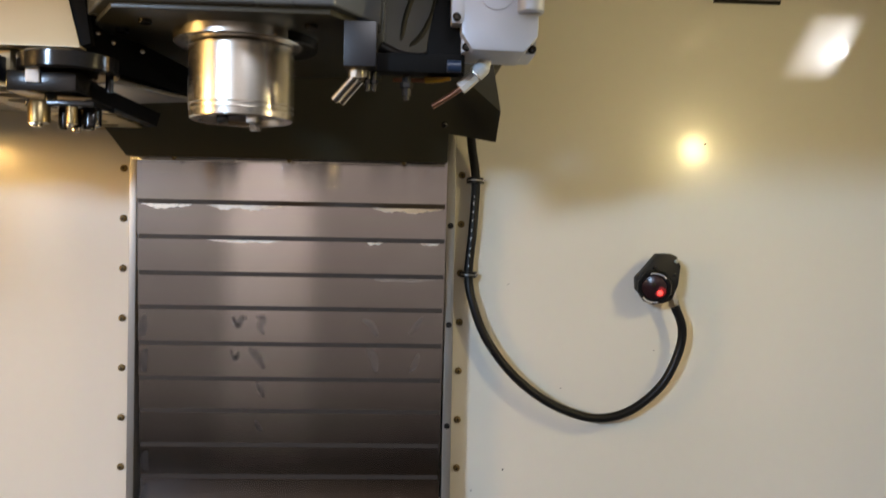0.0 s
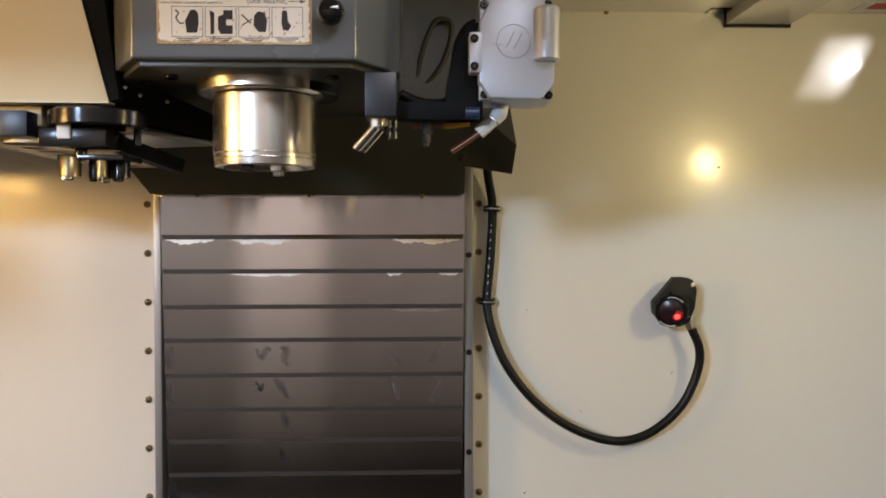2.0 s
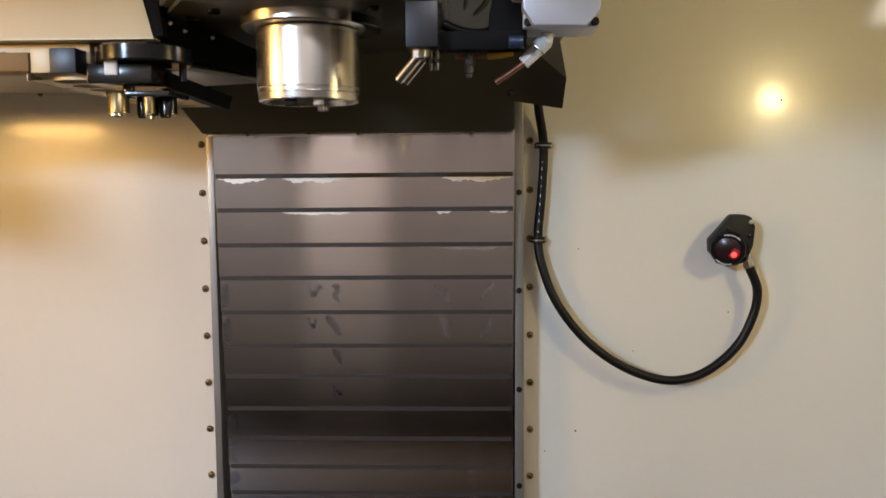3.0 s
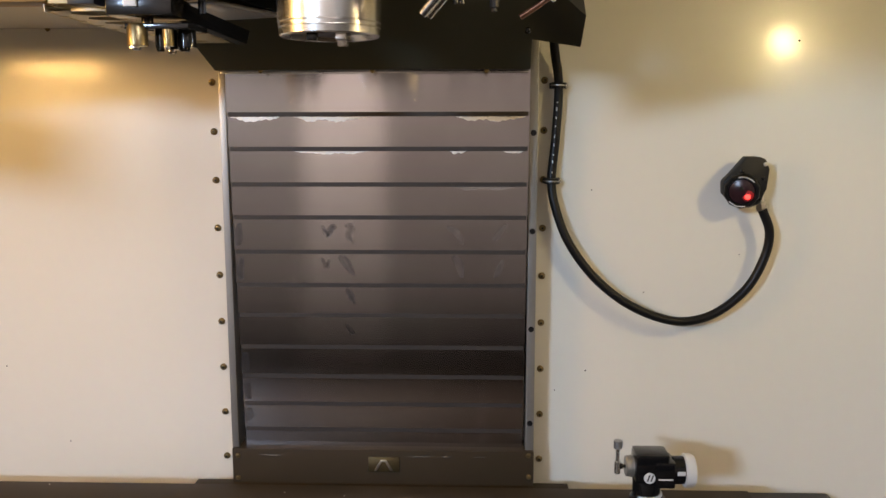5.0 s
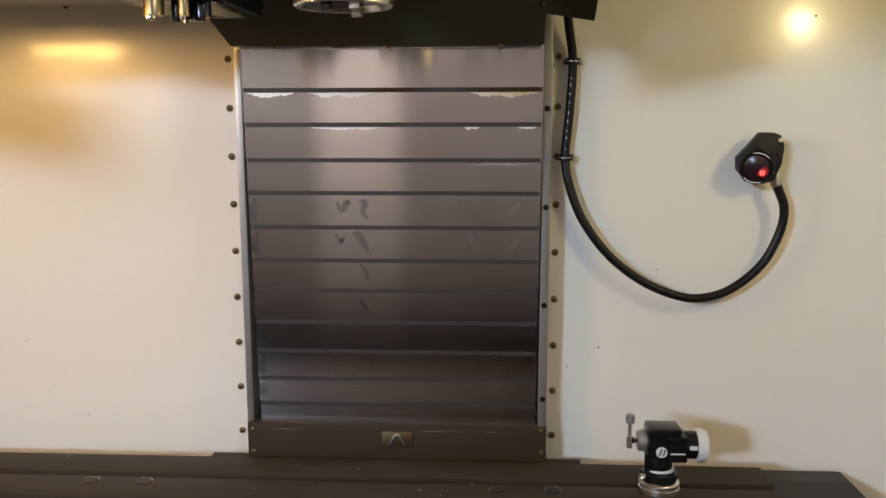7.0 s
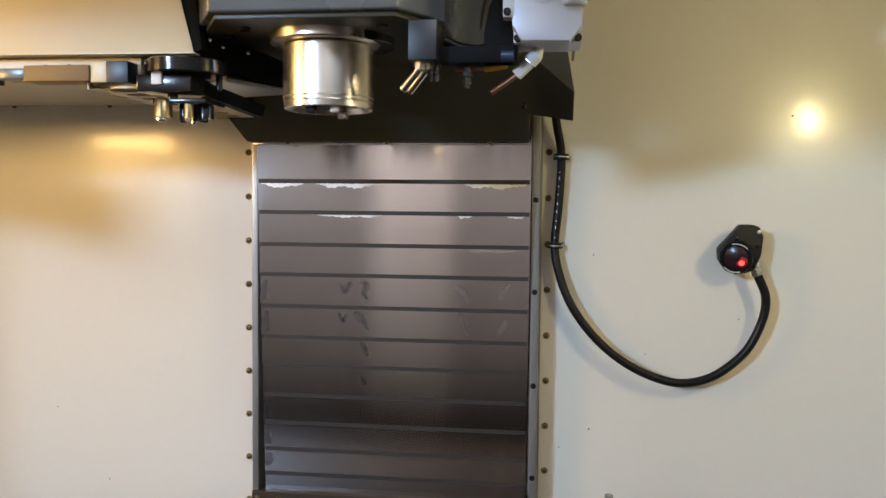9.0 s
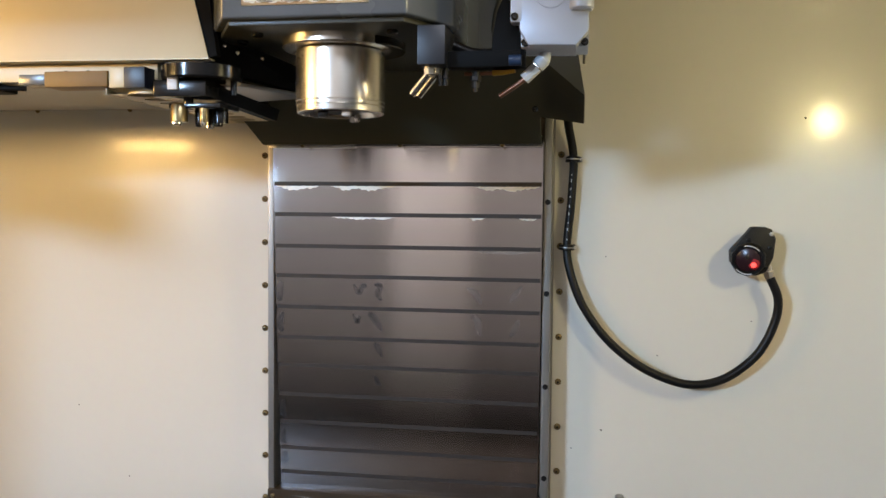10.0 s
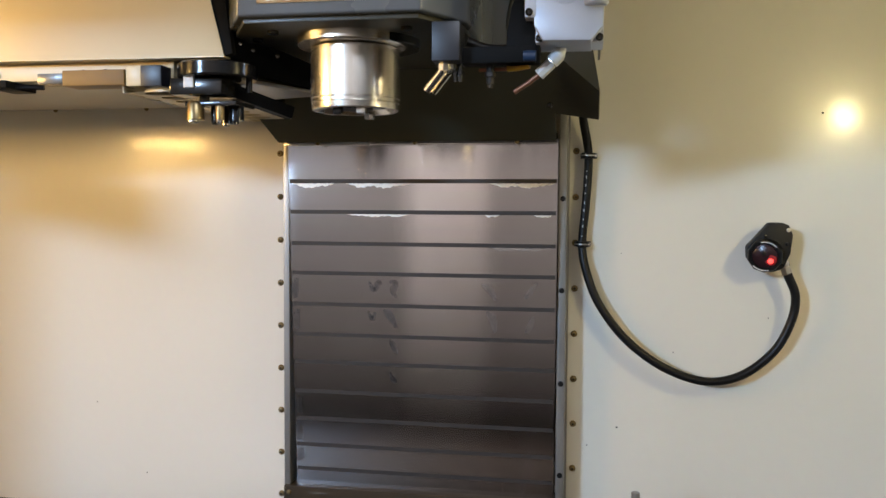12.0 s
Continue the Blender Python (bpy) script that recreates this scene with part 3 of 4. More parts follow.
def plan(poly, z0, z1, bev=0.0):
    b = bmesh.new()
    f = b.faces.new([b.verts.new((x, y, z0)) for x, y in poly])
    r = bmesh.ops.extrude_face_region(b, geom=[f])
    bmesh.ops.translate(b, verts=[v for v in r["geom"] if isinstance(v, bmesh.types.BMVert)], vec=(0, 0, z1 - z0))
    bmesh.ops.recalc_face_normals(b, faces=b.faces[:])
    if bev:
        bmesh.ops.bevel(b, geom=b.edges[:], offset=bev, segments=3, affect="EDGES", profile=0.5)
    return b


part("casting", plan(FR, HB, 2.10, 0.003), GREY, head)
# Thin sheet below the casting, in the apron's darker colour.
part("underside", plan([(x * 0.96, -0.2 + (y + 0.2) * 0.97) for x, y in FR], HB - 0.006, HB - 0.0002, 0.001), OLIVE, head, "thin underside sheet, darker than the casting")
for x, y in ((-0.085, -0.47), (0.075, -0.47), (0.115, -0.43), (-0.12, -0.43), (0.12, -0.33)):
    part("bolt", cyl((x, y, HB - 0.010), (x, y, HB - 0.005), 0.0065, 14), BLACK, head)
SX, SY = -0.004, -0.405
flange = part("flange", lathe([(0.050, 0), (0.0640, 0.0), (0.0655, 0.0015), (0.0655, 0.0165), (0.0640, 0.0175), (0.05, 0.018)], (SX - 0.002, SY - 0.008, 1.6395), (0, 0, 1), 64), CHROME, head, "polished flange ring")
part("spacer", lathe([(0.05, 0), (0.064, 0.0), (0.065, 0.001), (0.065, 0.015), (0.063, 0.016)], (SX + 0.013, SY + 0.008, 1.6410), (0, 0, 1), 48), BLACK, head, "black spacer ring")
nose = part("spindle_nose", lathe([(0.040, 1.5695), (0.0475, 1.5640), (0.0520, 1.5640), (0.0530, 1.5650), (0.0535, 1.5715), (0.0528, 1.5722), (0.0540, 1.5729), (0.0541, 1.5765), (0.0533, 1.5772), (0.0545, 1.5782), (0.0545, 1.638), (0.050, 1.6395)], (SX, SY, 0), (0, 0, 1), 72), CHROME, head, "bright ground steel spindle nose")
part("bore", lathe([(0.022, 1.5660), (0.022, 1.5695), (0.040, 1.5699)], (SX, SY, 0), (0, 0, 1), 40), DARKIRON, nose, "dark taper bore")
for x, y, m in ((-0.017, -0.435, BLACK), (0.013, -0.437, CHROME), (0.005, -0.372, CHROME)):
    part("drive_key", box(x - 0.0055, x + 0.0055, y - 0.005, y + 0.005, 1.5575, 1.5690, 0.0015), m, nose, "steel drive key")
knob = part("knob", lathe([(0.006, 0), (0.006, 0.008), (0.009, 0.010), (0.0125, 0.016), (0.0125, 0.021), (0.010, 0.026), (0.005, 0.0285)], (0.080, -0.5205, 1.697), (0, -1, 0), 32), PLASTIC, head, "glossy black round knob")

# warning label on the head
LY = -0.5222
label = part("warning_label", box(-0.0835, 0.0605, LY, -0.5205, 1.6705, 1.775), PAPER, head, "yellowed warning label with stained edges")
def patchy(x0, x1, z0, z1, seed, horizontal):
    r = random.Random(seed)
    n = 34
    a, c = [], []
    for i in range(n + 1):
        t = i / n
        if horizontal:
            a.append((x0 + (x1 - x0) * t, z0))
            c.append((x0 + (x1 - x0) * t, z0 + (z1 - z0) * (0.35 + 0.65 * r.random())))
        else:
            a.append((x0, z0 + (z1 - z0) * t))
            c.append((x0 + (x1 - x0) * (0.3 + 0.7 * r.random()), z0 + (z1 - z0) * t))
    b = bmesh.new()
    va = [b.verts.new((x, LY - 0.0001, z)) for x, z in a]
    vc = [b.verts.new((x, LY - 0.0001, z)) for x, z in c]
    for i in range(n):
        b.faces.new((va[i], va[i + 1], vc[i + 1], vc[i]))
    return b


part("stain", patchy(-0.0835, 0.0605, 1.6705, 1.6745, 1, True), STAINED, label, "rusty stained edge")
part("stain", patchy(-0.0835, -0.0795, 1.6705, 1.775, 2, False), STAINED, label, "rusty stained edge")
part("stain", patchy(0.0605, 0.0570, 1.6705, 1.745, 3, False), STAINED, label, "rusty stained edge")
rf = random.Random(77)
flecks = bmesh.new()
for k in range(70):
    fx, fz = rf.uniform(-0.082, 0.059), rf.uniform(1.671, 1.712)
    if rf.random() < 0.45:
        fz = 1.671 + 0.010 * rf.random() ** 2
    fr = rf.uniform(0.0004, 0.0014)
    n = 7
    flecks.faces.new([flecks.verts.new((fx + fr * rf.uniform(0.6, 1.3) * math.cos(2 * math.pi * i / n), LY - 0.0002, fz + fr * rf.uniform(0.6, 1.3) * math.sin(2 * math.pi * i / n))) for i in range(n)])
part("stain", flecks, STAINED, label, "small rusty flecks")
I0 = LY - 0.0004
rs = random.Random(8)
for x0, x1 in ((-0.0695, -0.0405), (-0.0385, -0.0095), (-0.0075, 0.0215), (0.0235, 0.0525)):
    t = 0.0004
    z0, z1 = 1.677, 1.7055
    part("frame", join(box(x0, x1, I0, LY, z0, z0 + t), box(x0, x1, I0, LY, z1 - t, z1), box(x0, x0 + t, I0, LY, z0, z1), box(x1 - t, x1, I0, LY, z0, z1)), INK, label, "thin black frame")
    part("caption", join(box(x0 + 0.004, x1 - 0.004, I0, LY, 1.6752, 1.6760), box(x0 + 0.006, x1 - 0.007, I0, LY, 1.6736, 1.6743)), INK, label, "small unreadable caption")


def ink(poly):
    return part("symbol", prism(poly, I0, LY), INK, label, "black warning symbol")


# plain warning shapes
ink([(-0.0555, 1.681), (-0.046, 1.681), (-0.0445, 1.690), (-0.0450, 1.699), (-0.0470, 1.7015), (-0.0495, 1.7025), (-0.0525, 1.7015), (-0.0545, 1.697), (-0.0570, 1.692)])
part("symbol", tube([(-0.066, LY, 1.702), (-0.063, LY, 1.699), (-0.0655, LY, 1.695), (-0.062, LY, 1.690), (-0.058, LY, 1.690)], 0.0006, 6, 5), INK, label, "black warning symbol")
ink([(-0.0240, 1.680), (-0.0130, 1.680), (-0.0130, 1.688), (-0.0190, 1.688), (-0.0190, 1.6935), (-0.0130, 1.6935), (-0.0130, 1.702), (-0.0215, 1.702), (-0.0215, 1.698), (-0.0265, 1.696), (-0.0265, 1.684)])
ink([(-0.0335, 1.680), (-0.0300, 1.680), (-0.0300, 1.6995), (-0.0345, 1.7020), (-0.0335, 1.694)])
ink([(0.0065, 1.688), (0.0110, 1.682), (0.0180, 1.682), (0.0190, 1.692), (0.0170, 1.700), (0.0110, 1.7015), (0.0070, 1.697)])
part("symbol", join(tube([(-0.0045, LY, 1.698), (0.004, LY, 1.690)], 0.0006, 6, 2), tube([(-0.0045, LY, 1.688), (0.005, LY, 1.694)], 0.0005, 6, 2)), INK, label, "black warning symbol")
ink([(0.0330, 1.702), (0.0375, 1.702), (0.0385, 1.692), (0.0415, 1.688), (0.0385, 1.683), (0.0340, 1.684), (0.0325, 1.690)])
part("symbol", lathe([(0.0030, 0), (0.0030, 0.0004)], (0.0375, I0 + 0.0006, 1.6875), (0, -1, 0), 20), INK, label, "black warning symbol")
words("print", "TOOL RELEASE", -0.0005, I0, 1.7088, 0.0054, INK, label, "black printed words TOOL RELEASE")
part("arrow", join(box(0.0395, 0.0505, I0, LY, 1.7103, 1.7109), prism([(0.050, 1.7090), (0.0555, 1.7106), (0.050, 1.7122)], I0, LY)), INK, label)
words("print", "without proper instruction and supervision.", -0.0800, I0, 1.7080, 0.0033, INK, label, "small black printed words")
words("print", "Never operate or maintain this machine", -0.0800, I0, 1.7122, 0.0033, INK, label, "small black printed words")
for i, (x0, x1) in enumerate(((-0.080, -0.053), (-0.080, -0.020), (-0.080, -0.030), (-0.080, -0.024), (-0.080, -0.018), (-0.08, 0.02))):
    part("line", box(x0, x1, I0, LY, 1.7185 + 0.0045 * i + 0.001 * (i > 1), 1.7197 + 0.0045 * i + 0.001 * (i > 1)), INK, label, "unreadable line of small print")
for i, (x0, x1) in enumerate(((-0.010, 0.004), (-0.010, 0.045), (-0.010, 0.050))):
    part("line", box(x0, x1, I0, LY, 1.7165 + 0.0045 * i, 1.7176 + 0.0045 * i), INK, label, "unreadable line of small print")

# ---- sheet-metal apron behind the head ----
apron = thing("head_apron", (0.0, -0.2, 1.56), "dark olive sheet-metal apron folded under the spindle head", "machine cover")
b = bmesh.new()
rows = [(-0.200, 1.82), (-0.198, 1.668), (-0.135, 1.590), (-0.100, 1.553)]
def aprow(xs, y, z):
    return [b.verts.new((x, y, z)) for x in xs]
xl = [-0.232, -0.232, -0.242, -0.222]
grid = []
for (y, z), x0 in zip(rows, xl):
    x1 = 0.294
    grid.append(aprow((x0, 0.2295, x1), y, z))
grid[0][0].co = (-0.232, -0.200, 1.90)
grid[0][1].co = (0.165, -0.200, 1.845)
grid[0][2].co = (0.258, -0.200, 1.812)
grid[1][2].co = (0.294, -0.198, 1.612)
grid[2][2].co = (0.294, -0.150, 1.578)
for i in range(3):
    b.faces.new((grid[i][0], grid[i + 1][0], grid[i + 1][1], grid[i][1]))
    if i < 2:
        b.faces.new((grid[i][1], grid[i + 1][1], grid[i + 1][2], grid[i][2]))
top = [b.verts.new((-0.232, -0.2, 2.1)), b.verts.new((0.04, -0.2, 2.1))]
b.faces.new((top[0], grid[0][0], grid[0][1], top[1]))
bmesh.ops.delete(b, geom=[v for v in b.verts if not v.link_faces], context="VERTS")
bmesh.ops.solidify(b, geom=b.faces[:], thickness=-0.003)
bmesh.ops.recalc_face_normals(b, faces=b.faces[:])
sheet = part("sheet", b, OLIVE, apron)
part("right_flange", box(0.2905, 0.2938, -0.197, -0.10, 1.672, 1.80), OLIVE, apron)
part("left_flange", box(-0.2355, -0.2323, -0.197, -0.06, 1.672, 2.0), OLIVE, apron)
part("edge_trim", box(-0.2215, 0.2280, -0.0765, -0.0742, 1.5478, 1.5503, 0.0004), CHROME, apron, "thin bright steel edge")
part("edge_fold", box(-0.222, 0.2285, -0.101, -0.074, 1.5505, 1.5535, 0.0008), BLACK, apron, "folded black lower edge")
for x in (-0.158, 0.004, 0.168):
    part("screw", lathe([(0.0035, 0), (0.0035, 0.002), (0.0015, 0.004)], (x, -0.092, 1.5505), (0, 0, -1), 12), BOLT, apron)
for x, y, z in ((-0.225, -0.152, 1.600), (-0.228, -0.165, 1.618), (0.222, -0.155, 1.601), (-0.19, -0.165, 1.615)):
    part("screw", lathe([(0.0045, 0), (0.0045, 0.002), (0.002, 0.004)], (x, y - 0.003, z - 0.003), (0, -0.75, -0.6), 12), BLACK, apron)

# ---- coolant and air block beside the spindle ----
valve = thing("air_valve_block", (0.123, -0.48, 1.65), "black air block with a chrome angled nozzle under the spindle head", "nozzle")
part("block", box(0.1085, 0.1395, -0.495, -0.455, 1.6075, 1.6505, 0.0012), NAVY, valve, "dark grey block")
part("collar", join(cyl((0.120, -0.478, 1.598), (0.120, -0.478, 1.608), 0.0075, 8), cyl((0.126, -0.474, 1.600), (0.126, -0.474, 1.608), 0.006, 8)), CHROME, valve, "chrome hex collar")
part("nozzle", join(cyl((0.119, -0.480, 1.600), (0.0985, -0.470, 1.5785), 0.0046, 18), cyl((0.1235, -0.468, 1.599), (0.104, -0.458, 1.578), 0.0040, 18)), CHROME, valve, "chrome angled twin nozzle")
for x in (0.131, 0.137):
    part("fitting", join(cyl((x, -0.47, 1.588), (x, -0.47, 1.608), 0.0026, 10), cyl((x, -0.47, 1.595), (x, -0.47, 1.599), 0.004, 6)), BLACK, valve)
arm = thing("coolant_bracket", (0.18, -0.46, 1.607), "black coolant arm carrying the servo box under the head", "bracket")
part("bar", box(0.139, 0.222, -0.475, -0.450, 1.6070, 1.6255, 0.002), MATTE, arm)
part("bracket", prism([(0.188, 1.607), (0.226, 1.607), (0.226, 1.705), (0.214, 1.705), (0.204, 1.692), (0.194, 1.668), (0.189, 1.640)], -0.474, -0.452, 0.002), MATTE, arm)
part("copper_pipe", cyl((0.155, -0.446, 1.604), (0.190, -0.446, 1.6045), 0.0022, 12), COPPER, arm, "copper pipe")
part("yellow_tube", tube([(0.188, -0.447, 1.6050), (0.200, -0.450, 1.6055), (0.213, -0.452, 1.6075)], 0.0040, 12, 4), GOLDTUBE, arm, "amber yellow air tube")
part("fitting", join(cyl((0.169, -0.456, 1.586), (0.169, -0.456, 1.607), 0.0045, 10), cyl((0.169, -0.456, 1.594), (0.169, -0.456, 1.600), 0.0065, 6), cyl((0.169, -0.456, 1.582), (0.169, -0.456, 1.588), 0.003, 10)), DARKIRON, arm, "dark oily steel fitting")
# Blue peg holds the colour of a faint bluish glint on the dark bracket.
part("blue_glint", cyl((0.208, -0.476, 1.6135), (0.222, -0.476, 1.6135), 0.006, 14), material("blue_glint_tone", (0.02, 0.045, 0.10), 0.3), arm, "blue peg painted as a small bluish glint")
part("air_hose", tube([(0.142, -0.452, 1.636), (0.165, -0.446, 1.628), (0.190, -0.440, 1.630), (0.200, -0.436, 1.650), (0.202, -0.430, 1.685), (0.214, -0.420, 1.712), (0.235, -0.400, 1.725)], 0.0055, 12, 7), RUBBER, arm, "black air hose")
part("ferrule", cyl((0.1985, -0.437, 1.640), (0.2005, -0.436, 1.652), 0.0068, 14), BRASS, arm, "brass ferrule")
# Solid dark loop in place of a hose's soft cast shadow.
shade_loop = thing("hose_shadow_loop", (0.19, -0.28, 1.70), "dark loop modelled as a hose's cast shadow on the apron", "cable")
part("cable", tube([(0.160, -0.196, 1.690), (0.168, -0.205, 1.735), (0.185, -0.212, 1.772), (0.205, -0.212, 1.770), (0.203, -0.208, 1.740), (0.188, -0.203, 1.708), (0.166, -0.196, 1.688)], 0.0034, 10, 8), LOOP_SHADE, shade_loop)

# ---- silver servo box ----
srv = thing("servo_box", (0.257, -0.48, 1.625), "silver die-cast servo box with embossed round emblem", "servo box")
oct_ = [(0.2305, 1.6255), (0.2815, 1.6245), (0.2945, 1.6400), (0.2950, 1.7060), (0.2790, 1.7275), (0.2350, 1.7275), (0.2205, 1.7000), (0.2205, 1.6420)]
part("housing", prism(oct_, -0.497, -0.430, 0.003), ALU, srv)
part("back_plate", box(0.2215, 0.2945, -0.484, -0.432, 1.6255, 1.7255, 0.002), ALU, srv)
part("shaft_cover", lathe([(0.011, 0), (0.013, 0.002), (0.013, 0.050), (0.011, 0.053)], (0.2865, -0.497, 1.661), (0, 0, 1), 28), ALU, srv, "rounded raised cover")
part("ear", box(0.2105, 0.2235, -0.4975, -0.478, 1.650, 1.690, 0.003), ALU, srv)
for x, z in ((0.2155, 1.683), (0.2155, 1.656), (0.2262, 1.6305), (0.2902, 1.6302), (0.2262, 1.7195), (0.2895, 1.7200)):
    sc = part("screw", lathe([(0.0042, 0), (0.0042, 0.003), (0.0032, 0.004), (0.0019, 0.004), (0.0017, 0.002)], (x, -0.4965 if x < 0.22 else -0.4835, z), (0, -1, 0), 16), BLACK, srv, "black socket-head screw")
    part("socket", lathe([(0.0019, 0), (0.0019, 0.0005)], (x, (-0.4965 if x < 0.22 else -0.4835) - 0.0038, z), (0, -1, 0), 6), DARKIRON, sc)
ring = [(0.254 + 0.0165 * math.cos(a), -0.4972, 1.681 + 0.0165 * math.sin(a)) for a in [2 * math.pi * i / 20 for i in range(21)]]
emb = part("emblem", tube(ring, 0.0007, 6, 3), ALU, srv, "embossed plain round emblem")
part("bar", join(tube([(0.2475, -0.4972, 1.676), (0.2545, -0.4972, 1.690)], 0.0008, 6, 2), tube([(0.2545, -0.4972, 1.674), (0.2625, -0.4972, 1.689)], 0.0008, 6, 2), tube([(0.232, -0.4972, 1.678), (0.242, -0.4972, 1.678)], 0.0006, 6, 2)), ALU, emb)

# ---- copper nozzle ----
cop = thing("copper_nozzle", (0.24, -0.455, 1.62), "thin copper coolant tube in a white jointed fitting", "nozzle")
part("copper_tube", tube([(0.1955, -0.447, 1.578), (0.212, -0.448, 1.5885), (0.2285, -0.450, 1.600)], 0.0030, 12, 4), COPPER, cop)
part("elbow", join(cyl((0.2235, -0.450, 1.5965), (0.240, -0.452, 1.6115), 0.0068, 8), cyl((0.238, -0.452, 1.6105), (0.2465, -0.453, 1.6185), 0.0082, 14), cyl((0.246, -0.453, 1.615), (0.248, -0.453, 1.6275), 0.0065, 14)), WHITEPLASTIC, cop, "white plastic elbow")
part("clip", tube([(0.2345, -0.4600, 1.6125), (0.2395, -0.4610, 1.6080), (0.2430, -0.4600, 1.6035)], 0.0010, 6, 4), CHROME, cop)

# ---- tool changer ----
tc = thing("tool_changer", (-0.45, -0.40, 1.62), "cream-covered tool changer with black tool pockets and perforated carousel", "tool changer")
TY = -0.462
part("front_cover", prism([(-0.95, 1.6305), (-0.150, 1.6260), (-0.195, 1.80), (-0.221, 1.90), (-0.95, 1.90)], TY, TY + 0.0016, 0.0004), CREAM_TC, tc, "cream powder-coated front cover")
part("cover_lip", prism([(-0.95, 1.6290), (-0.150, 1.6245), (-0.150, 1.6261), (-0.95, 1.6306)], TY, TY + 0.018), CREAM_TC, tc)
part("side_cover", join(prism([(-0.150, 1.6260), (-0.140, 1.629), (-0.178, 1.90), (-0.222, 1.90), (-0.197, 1.80)], TY + 0.002, TY + 0.014, 0.001), box(-0.19, -0.165, TY + 0.015, -0.25, 1.66, 1.90)), MATTE, tc, "black side plate")
# Its left end runs on unseen, added to block lamplight on the upper wall.
part("underframe", box(-1.02, -0.225, TY + 0.02, TY + 0.05, 1.604, 1.6240, 0.001), CREAM_TC, tc, "pale bolted underframe")
for x in (-0.345, -0.315, -0.47, -0.60):
    part("bolt", cyl((x, TY + 0.019, 1.6125), (x, TY + 0.0155, 1.6125), 0.0042, 12), BLACK, tc)
# slanting black guide towards the spindle
b = bmesh.new()
f = b.faces.new([b.verts.new(p) for p in ((-0.168, -0.452, 1.618), (-0.166, -0.450, 1.668), (-0.083, -0.30, 1.636), (-0.074, -0.29, 1.622), (-0.078, -0.30, 1.604))])
r = bmesh.ops.extrude_face_region(b, geom=[f])
bmesh.ops.translate(b, verts=[v for v in r["geom"] if isinstance(v, bmesh.types.BMVert)], vec=(-0.012, 0.010, 0))
bmesh.ops.recalc_face_normals(b, faces=b.faces[:])
guide = part("guide_plate", b, MATTE, tc, "black slanting guide plate")
for x, y, z in ((-0.166, -0.449, 1.672), (-0.160, -0.440, 1.655), (-0.148, -0.421, 1.648), (-0.138, -0.405, 1.642), (-0.118, -0.374, 1.640)):
    part("bolt", lathe([(0.0032, 0), (0.0028, 0.0022), (0.001, 0.003)], (x, y, z), (0.7, -0.7, 0), 10), CHROME, guide)
part("slide_plate", plan([(-0.180, -0.40), (-0.140, -0.41), (-0.080, -0.285), (-0.180, -0.25)], 1.6005, 1.6055, 0.001), ALU_RAIL, tc, "pale slide plate")
# gold and grey pocket blocks along the front
part("guard_bar", box(-0.361, -0.278, TY - 0.004, TY + 0.03, 1.5935, 1.6125, 0.001), GOLDBAR, tc, "gold chromate steel bar")
part("end_block", box(-0.277, -0.257, TY - 0.002, TY + 0.04, 1.5920, 1.6155, 0.001), CREAM_TC, tc, "cream end block")
part("grey_block", box(-0.2565, -0.229, TY - 0.004, TY + 0.05, 1.5910, 1.6165, 0.0012), NAVY, tc, "dark slate block")
part("bright_block", box(-0.398, -0.363, TY + 0.0, TY + 0.03, 1.5975, 1.610, 0.001), GREY, tc, "grey machined block")
part("dark_block", box(-0.475, -0.442, TY, TY + 0.06, 1.5935, 1.6035, 0.003), MATTE, tc)
part("cable", tube([(-0.56, TY + 0.02, 1.590), (-0.49, TY + 0.01, 1.594), (-0.44, TY + 0.02, 1.597), (-0.41, TY + 0.03, 1.597)], 0.0035, 8, 6), RUBBER, tc)
# perforated carousel plate with a row of round holes, seen from below
def perforated(x0, x1, y0, y1, z0, z1, n, r):
    b = bmesh.new()
    step = (y1 - y0) / n
    for i in range(n):
        lo, hi, cxx = y0 + step * i, y0 + step * (i + 1), (x0 + x1) / 2 - 0.004
        cyy = (lo + hi) / 2
        ring, rim = [], []
        for j in range(24):
            t = 2 * math.pi * j / 24 + math.pi / 24
            c, s = math.cos(t), math.sin(t)
            ring.append((cxx + r * 1.6 * c, cyy + r * s))
            k = max(abs(c), abs(s))
            rim.append((x1 if c > 0.708 else x0 if c < -0.708 else cxx + (x1 - cxx if c > 0 else cxx - x0) * c / k, hi if s > 0.708 else lo if s < -0.708 else cyy + step / 2 * s / k))
        for z, up in ((z0, False), (z1, True)):
            a = [b.verts.new((*q, z)) for q in ring]
            e = [b.verts.new((*q, z)) for q in rim]
            for j in range(24):
                f = (a[j], e[j], e[(j + 1) % 24], a[(j + 1) % 24])
                b.faces.new(f if up else f[::-1])
        lo_, hi_ = [b.verts.new((*q, z0)) for q in ring], [b.verts.new((*q, z1)) for q in ring]
        for j in range(24):
            b.faces.new((lo_[j], lo_[(j + 1) % 24], hi_[(j + 1) % 24], hi_[j]))
    bmesh.ops.remove_doubles(b, verts=b.verts[:], dist=0.00005)
    return b


part("carousel_plate", join(perforated(-0.284, -0.186, -0.458, -0.100, 1.5855, 1.5895, 9, 0.0165), box(-0.2845, -0.2835, -0.458, -0.100, 1.5850, 1.5925)), CREAM_TC, tc, "pale perforated carousel plate")
part("carousel_core", box(-0.27, -0.19, -0.43, -0.11, 1.5935, 1.6115, 0.004), BLACK, tc, "black carousel body")
# the pocket that stands at the change place
px, py = -0.168, -0.440
